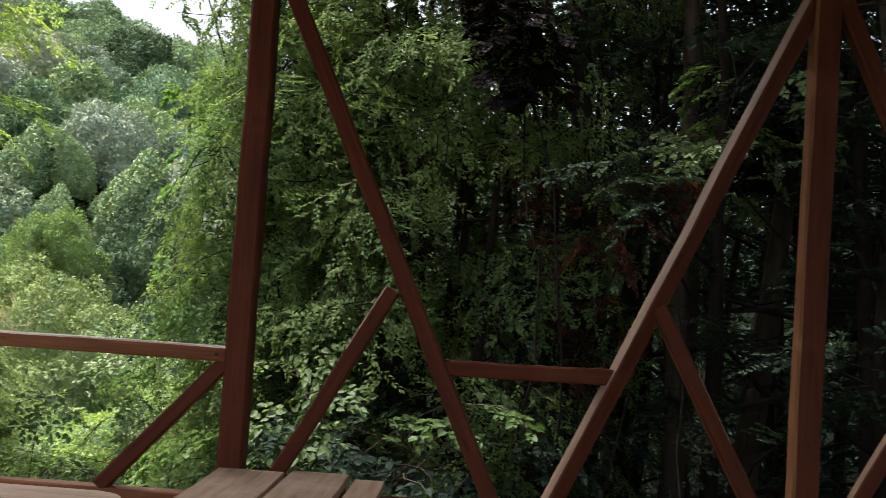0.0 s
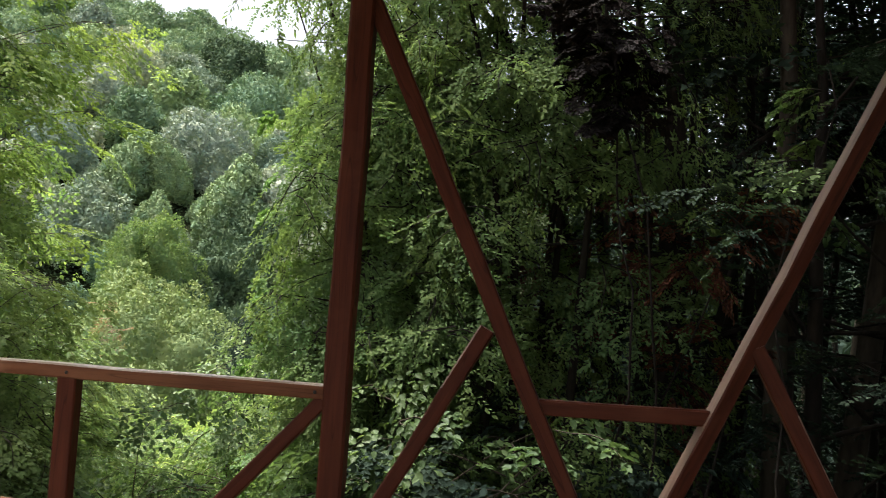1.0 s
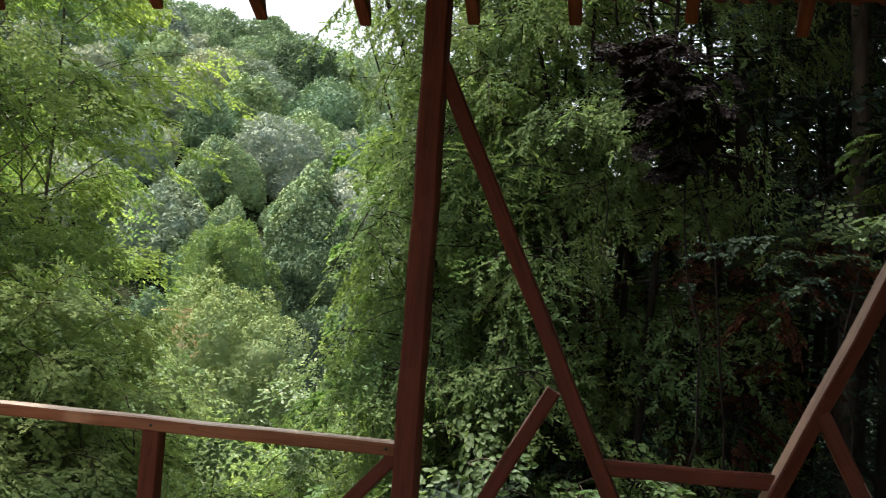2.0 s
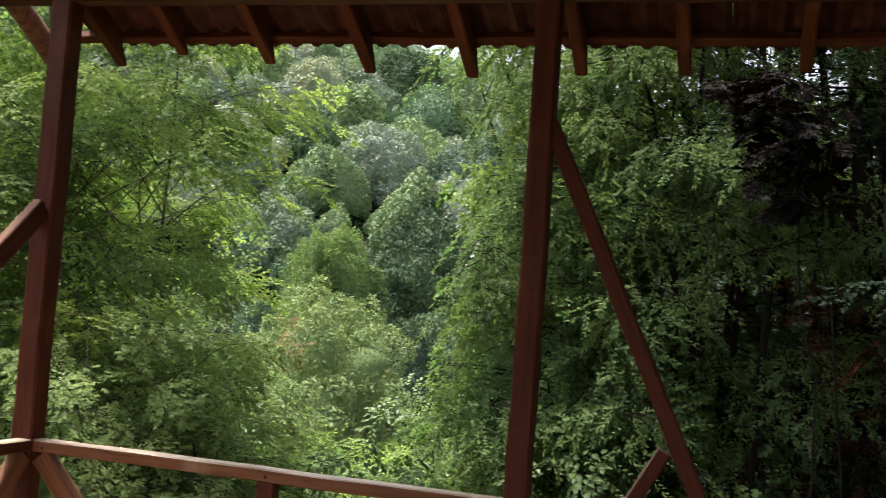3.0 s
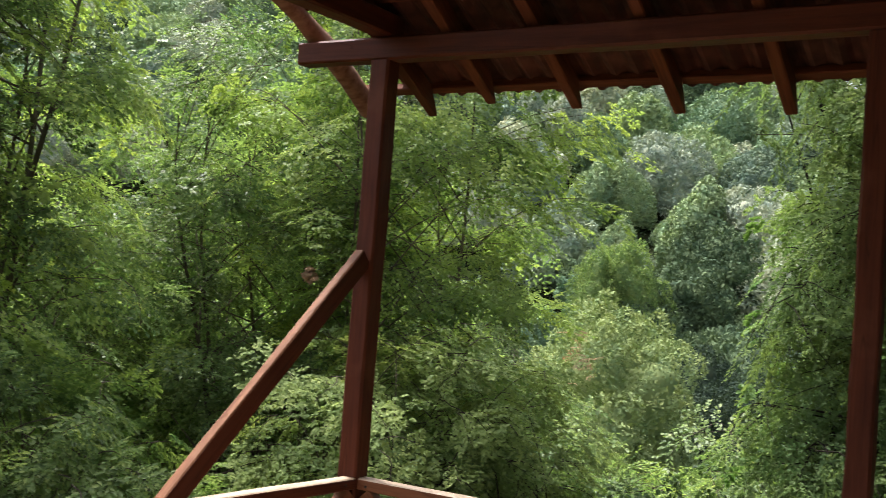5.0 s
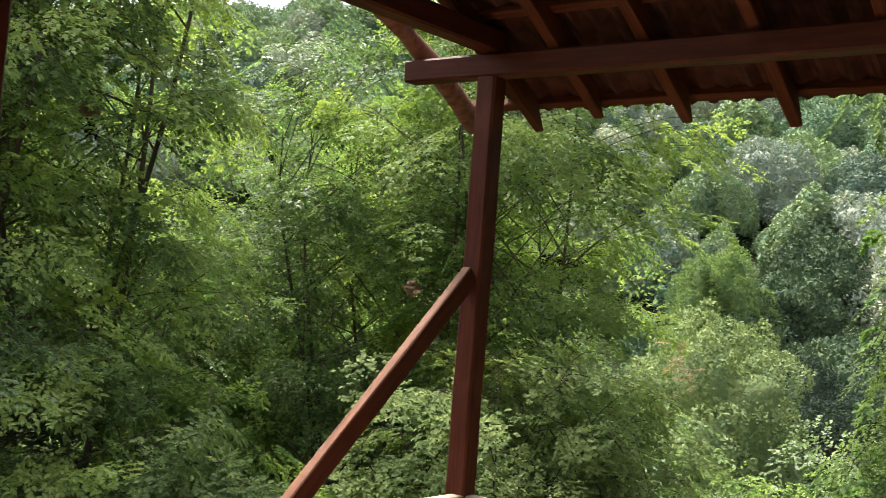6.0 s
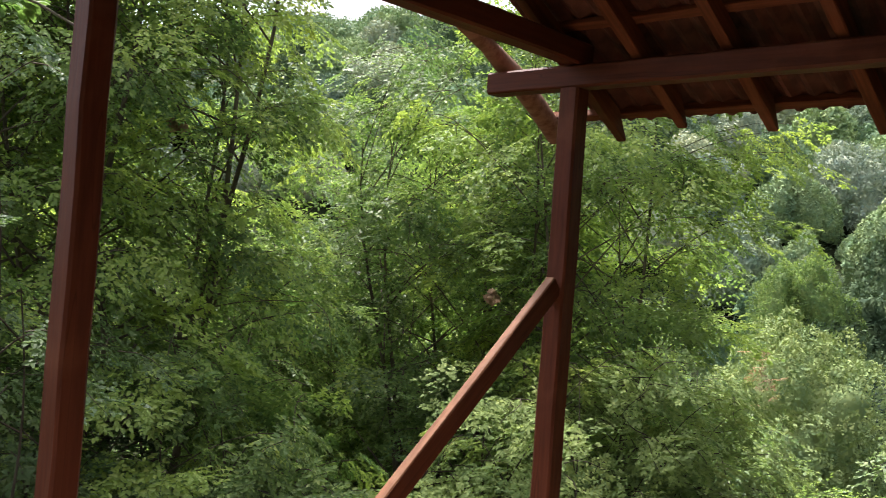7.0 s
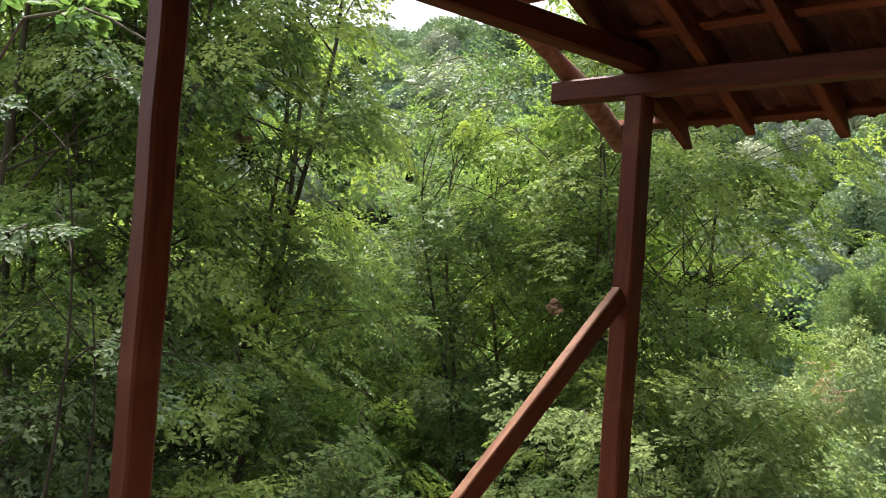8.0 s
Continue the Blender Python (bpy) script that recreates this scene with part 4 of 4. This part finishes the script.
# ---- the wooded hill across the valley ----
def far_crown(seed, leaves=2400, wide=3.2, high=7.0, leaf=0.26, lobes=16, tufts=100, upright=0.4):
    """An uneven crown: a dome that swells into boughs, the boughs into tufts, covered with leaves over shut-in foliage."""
    rng = np.random.default_rng(seed)

    def spread_out(count):
        k = np.arange(count)
        z = 1 - 1.5 * (k + rng.random(count)) / count
        a = k * 2.39996 + rng.uniform(-0.5, 0.5, count)
        return np.stack([np.cos(a), np.sin(a), z], 1) * np.stack([np.sqrt(1 - z * z)] * 2 + [np.ones(count)], 1)

    swells = [(spread_out(n), size, rng.uniform(0.45, 1.35, n), math.sqrt(9.4 / n) * 0.6) for n, size in ((lobes, 0.42), (tufts, 0.17))]
    skew = rng.normal(0, 0.16, 2)
    point = rng.uniform(0.75, 1.25)

    def surface(d):
        """Place and facing of the crown's skin in the directions d."""
        swell, lean = np.zeros(len(d)), np.zeros((len(d), 3))
        for (centres, size, grow, space), tip in zip(swells, (0.7, 0.8)):
            gap = ((d[:, None] - centres[None]) ** 2).sum(2)
            mine = gap.argmin(1)
            swell += size * grow[mine] * np.sqrt(np.clip(1.08 - gap[np.arange(len(d)), mine] / space ** 2, 0, 1))
            lean += tip * (d - centres[mine]) / space
        flat = np.hypot(d[:, 0], d[:, 1]) ** point * wide * 0.68 * (1 + swell)
        turn = np.arctan2(d[:, 1], d[:, 0])
        z = high * (0.34 + 0.4 * d[:, 2] * (1 + 0.9 * swell))
        p = np.stack([np.cos(turn) * flat + skew[0] * z, np.sin(turn) * flat + skew[1] * z, z], 1)
        return p, unit(d + lean)

    d = rng.normal(size=(leaves * 2, 3))
    d = unit(d)
    d = d[d[:, 2] > -0.55][:leaves]
    n = len(d)
    p, facing = surface(d)
    along = unit(d * 0.3 + np.array([0, 0, upright]) + rng.normal(size=(n, 3)) * 0.7)
    length = leaf * rng.uniform(0.6, 1.3, n)
    facing = unit(facing + np.array([0, 0, 0.08]) + rng.normal(size=(n, 3)) * 0.2)
    p = p + d * np.where(rng.random(n) < 0.65, leaf * rng.uniform(-0.6, 0.5, n), -wide * 0.2 * rng.random(n))[:, None] - along * (0.4 * length)[:, None]
    outer = leaf_quads(p, along, facing, length, length * 0.5, 0.12)
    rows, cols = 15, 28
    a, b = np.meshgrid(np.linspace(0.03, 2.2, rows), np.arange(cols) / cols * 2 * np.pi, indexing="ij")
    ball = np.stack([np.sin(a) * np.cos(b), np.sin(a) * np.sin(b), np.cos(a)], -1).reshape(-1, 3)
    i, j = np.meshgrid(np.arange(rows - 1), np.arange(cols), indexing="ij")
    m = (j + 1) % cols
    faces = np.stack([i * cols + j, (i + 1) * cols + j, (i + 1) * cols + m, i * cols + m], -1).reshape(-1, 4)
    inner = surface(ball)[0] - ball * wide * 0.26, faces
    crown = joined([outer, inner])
    trunk = tube_arrays(wander((0, 0, -1), (0.05, 0, 1), high * 0.7, 5, random.Random(seed), 0.05), np.linspace(0.18, 0.06, 6), 6)
    return crown, trunk


FAR_KINDS = []
for k in range(20):
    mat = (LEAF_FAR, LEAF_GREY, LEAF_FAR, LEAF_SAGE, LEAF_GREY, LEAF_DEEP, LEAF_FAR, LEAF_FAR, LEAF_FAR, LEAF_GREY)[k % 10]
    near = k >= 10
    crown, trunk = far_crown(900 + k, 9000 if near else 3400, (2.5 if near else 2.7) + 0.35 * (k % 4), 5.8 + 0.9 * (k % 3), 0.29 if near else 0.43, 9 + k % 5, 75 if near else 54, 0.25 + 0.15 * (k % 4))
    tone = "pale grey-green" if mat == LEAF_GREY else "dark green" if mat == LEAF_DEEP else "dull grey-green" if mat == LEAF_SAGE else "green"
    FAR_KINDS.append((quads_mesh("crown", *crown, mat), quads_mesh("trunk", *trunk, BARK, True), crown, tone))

rng1 = random.Random(77)
spots = []
r = 62.0
while r < 216:
    b = 8.0 + rng1.random() * 2
    while b < 60:
        rr = r + rng1.uniform(-2.5, 2.5)
        kind = rng1.randrange(10)
        size = rng1.choice((0.55, 0.75, 0.9, 1.0, 1.15, 1.35))
        if (r > 104 or b < 27 or (b < 36 and r > 90)) and (b > 10.5 or r > 130):
            # near the foot darker crowns also put in the hollow's shade
            spots.append((rr, b, (kind if rr > 84 else 5 if b < 21.5 else (0, 5, 2, 5, 6, 5, 6, 3, 8, 5)[kind]) + 10 * (rr < 112), size, rng1.uniform(0, 6.28)))
        b += math.degrees(5.0 * size / r) * rng1.uniform(0.8, 1.2)
    r += 6.9
spots.sort()
rest = []
for n, (rr, b, kind, scale, turn) in enumerate(spots):
    x, y = polar(b, rr)
    z = float(ground_height(x, y)) - 0.5
    crown_me, trunk_me, crown_arrays, tone = FAR_KINDS[kind]
    if n < 300:
        tree = thing("hill_tree", "round-crowned %s broadleaf tree on the far wooded hillside" % tone, "tree", (x, y, z), "trees on the far hillside")
        tree.scale = (scale, scale, scale)
        tree.rotation_euler = (0, 0, turn)
        for name, me in (("crown", crown_me), ("trunk", trunk_me)):
            new(name, me).parent = tree
    else:
        c, sn = math.cos(turn) * scale, math.sin(turn) * scale
        cv, cq = crown_arrays
        rest.append((np.stack([cv[:, 0] * c - cv[:, 1] * sn + x, cv[:, 0] * sn + cv[:, 1] * c + y, cv[:, 2] * scale + z], 1), cq))
if rest:
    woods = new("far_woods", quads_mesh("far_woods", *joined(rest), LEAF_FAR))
    tagged(woods, "continuous green woodland along the hill's crest", "woods", kind="stuff")

# a mountain far beyond the ridge, distance haze painted into its pale colour
n = Nodes("far_mountain_painted_haze")
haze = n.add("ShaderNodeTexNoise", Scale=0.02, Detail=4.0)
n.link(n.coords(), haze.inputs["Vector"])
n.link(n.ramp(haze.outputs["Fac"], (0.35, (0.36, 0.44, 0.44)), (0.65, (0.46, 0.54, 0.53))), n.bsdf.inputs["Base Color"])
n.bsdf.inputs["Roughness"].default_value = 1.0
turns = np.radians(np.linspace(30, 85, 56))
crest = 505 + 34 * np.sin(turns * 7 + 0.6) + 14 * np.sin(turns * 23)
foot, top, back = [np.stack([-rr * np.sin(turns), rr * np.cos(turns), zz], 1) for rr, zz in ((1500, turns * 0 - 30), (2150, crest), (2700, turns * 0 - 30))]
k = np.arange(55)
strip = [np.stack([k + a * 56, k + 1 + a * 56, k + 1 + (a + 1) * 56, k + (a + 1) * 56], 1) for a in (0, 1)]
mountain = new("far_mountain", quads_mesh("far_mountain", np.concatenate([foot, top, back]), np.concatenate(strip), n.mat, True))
tagged(mountain, "wooded mountain beyond the ridge with haze painted into its pale colour", "mountain", kind="structure")

# a tall pale tree standing up out of the valley, and its darker neighbours
for seed, (bearing, dist, wide, top, mat, label) in enumerate([
        (24.0, 45, 4.6, 2.7, LEAF_VALLEY, "tall pale green broadleaf tree rising from the valley"),
        (27.5, 40, 3.0, -1.6, LEAF_FAR, "green broadleaf tree rising from the valley"),
        (30.5, 38, 2.8, -2.2, LEAF_FAR, "green broadleaf tree rising from the valley"),
        (17.5, 45, 2.6, -4.6, LEAF_FAR, "green broadleaf tree rising from the valley"),
        (25.5, 31, 2.6, -4.0, LEAF_VALLEY, "pale green broadleaf tree rising from the valley"),
        (18.3, 58, 3.4, -0.5, LEAF_DARK, "tree in the shade of the valley, that shade put into its dark green"),
        (16.0, 52, 3.4, -1.5, LEAF_DARK, "tree in the shade of the valley, that shade put into its dark green"),
        (22.0, 34, 2.0, -4.4, LEAF_VALLEY, "pale green broadleaf tree rising from the valley"),
        (20.9, 77, 3.2, 6.6, LEAF_WILLOW, "fresh green broadleaf tree at the foot of the hill"),
        (23.3, 76, 3.0, 6.4, LEAF_WILLOW, "fresh green broadleaf tree at the foot of the hill")]):
    x, y = polar(bearing, dist)
    g = float(ground_height(x, y))
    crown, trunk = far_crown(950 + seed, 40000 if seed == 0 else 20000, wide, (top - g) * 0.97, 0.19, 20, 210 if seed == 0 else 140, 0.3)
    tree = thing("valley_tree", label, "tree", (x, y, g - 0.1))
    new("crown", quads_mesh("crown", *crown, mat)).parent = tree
    new("trunk", quads_mesh("trunk", *trunk, BARK, True)).parent = tree
    if seed == 0:
        rs = random.Random(990)
        spots = [(np.array([-16.6 + rs.gauss(0, 0.3), 36.9 + rs.gauss(0, 0.2), -0.8 + rs.gauss(0, 0.45)]) - np.array(tree.location), (rs.gauss(0, 1), -1.0, rs.uniform(0, 0.6)), rs.uniform(0.5, 0.9), rs.gauss(0, 0.5)) for _ in range(26)]
        dry = new("withered_branch", quads_mesh("withered_branch", *place_sprays(COARSE_SPRAYS, spots, rs, 0.5, 0.0)[0], LEAF_WITHERED))
        dry.parent = tree
        dry["label"] = "dry reddish-brown leaves on a dead branch"

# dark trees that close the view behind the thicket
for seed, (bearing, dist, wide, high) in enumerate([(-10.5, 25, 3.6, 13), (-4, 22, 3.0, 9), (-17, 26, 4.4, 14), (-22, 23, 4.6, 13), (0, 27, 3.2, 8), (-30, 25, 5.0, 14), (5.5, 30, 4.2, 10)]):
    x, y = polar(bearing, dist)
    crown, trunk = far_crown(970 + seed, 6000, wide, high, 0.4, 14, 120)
    tree = thing("back_tree", "broadleaf tree standing behind the thicket, shade put into its leaf colour", "tree", (x, y, float(ground_height(x, y)) - 0.2), "dark trees behind the thicket")
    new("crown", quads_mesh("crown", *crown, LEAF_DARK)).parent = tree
    new("trunk", quads_mesh("trunk", *trunk, BARK, True)).parent = tree

# undergrowth that covers the valley floor and the hill between its trees
rng2 = np.random.default_rng(12)
sets = []
for count, near, far, first, last, small, large, deep in ((26000, 24, 90, 3, 36, 0.14, 0.32, 0.9), (30000, 64, 205, 9, 60, 0.4, 0.8, 0.5)):
    rr = np.sqrt(rng2.uniform(near ** 2, far ** 2, count))
    bb = np.radians(rng2.uniform(first, last, count))
    px, py = -rr * np.sin(bb), rr * np.cos(bb)
    at = np.stack([px, py, ground_height(px, py) + rng2.uniform(-0.1, deep, count)], 1)
    nor = unit(rng2.normal(size=(count, 3)) * 0.5 + np.array([0, 0, 1.0]))
    length = rng2.uniform(small, large, count)
    sets.append(leaf_quads(at, unit(np.cross(nor, rng2.normal(size=(count, 3)))), nor, length, length * 0.7))
# dark green here keeps the shade between crowns in the colour
cover = new("undergrowth", quads_mesh("undergrowth", *joined(sets), LEAF_DEEP))
tagged(cover, "green undergrowth covering the valley floor", "undergrowth", kind="stuff")

# ---- roof tiles, the front slope ----
TILE_ME = tile_mesh()
for i in range(ROWS):
    y = EAVE_Y + 0.053 - i * TILE_LONG * math.cos(SLOPE) * 0.86
    for j in range(30):
        x = -2.86 + j * TILE_WIDE + rng1.uniform(-0.003, 0.003)
        ob = new("roof_tile", TILE_ME)
        ob.parent = pavilion
        ob.matrix_local = pose(x, y + rng1.uniform(-0.008, 0.008), on_slope(y, RAFTER_HIGH + 0.05 + 0.004 * (i % 2)),
                               180 - math.degrees(SLOPE) + 3.0, 0, rng1.uniform(-0.8, 0.8)) @ Matrix.Diagonal((1, 1, -1, 1))
# the back slope, out of sight, in one sheet
v = np.array([(-3.2, Y_MID, on_slope(Y_MID, 0.14)), (2.95, Y_MID, on_slope(Y_MID, 0.14)),
              (2.95, 2 * Y_MID - EAVE_Y, on_slope(EAVE_Y, 0.14)), (-3.2, 2 * Y_MID - EAVE_Y, on_slope(EAVE_Y, 0.14))])
v = np.concatenate([v, v + np.array([0, 0, 0.02])])
back = new("back_roof", quads_mesh("back_roof", v, np.array([(0, 3, 2, 1), (4, 5, 6, 7), (0, 1, 5, 4), (1, 2, 6, 5), (2, 3, 7, 6), (3, 0, 4, 7)]), TILE))
back.parent = pavilion
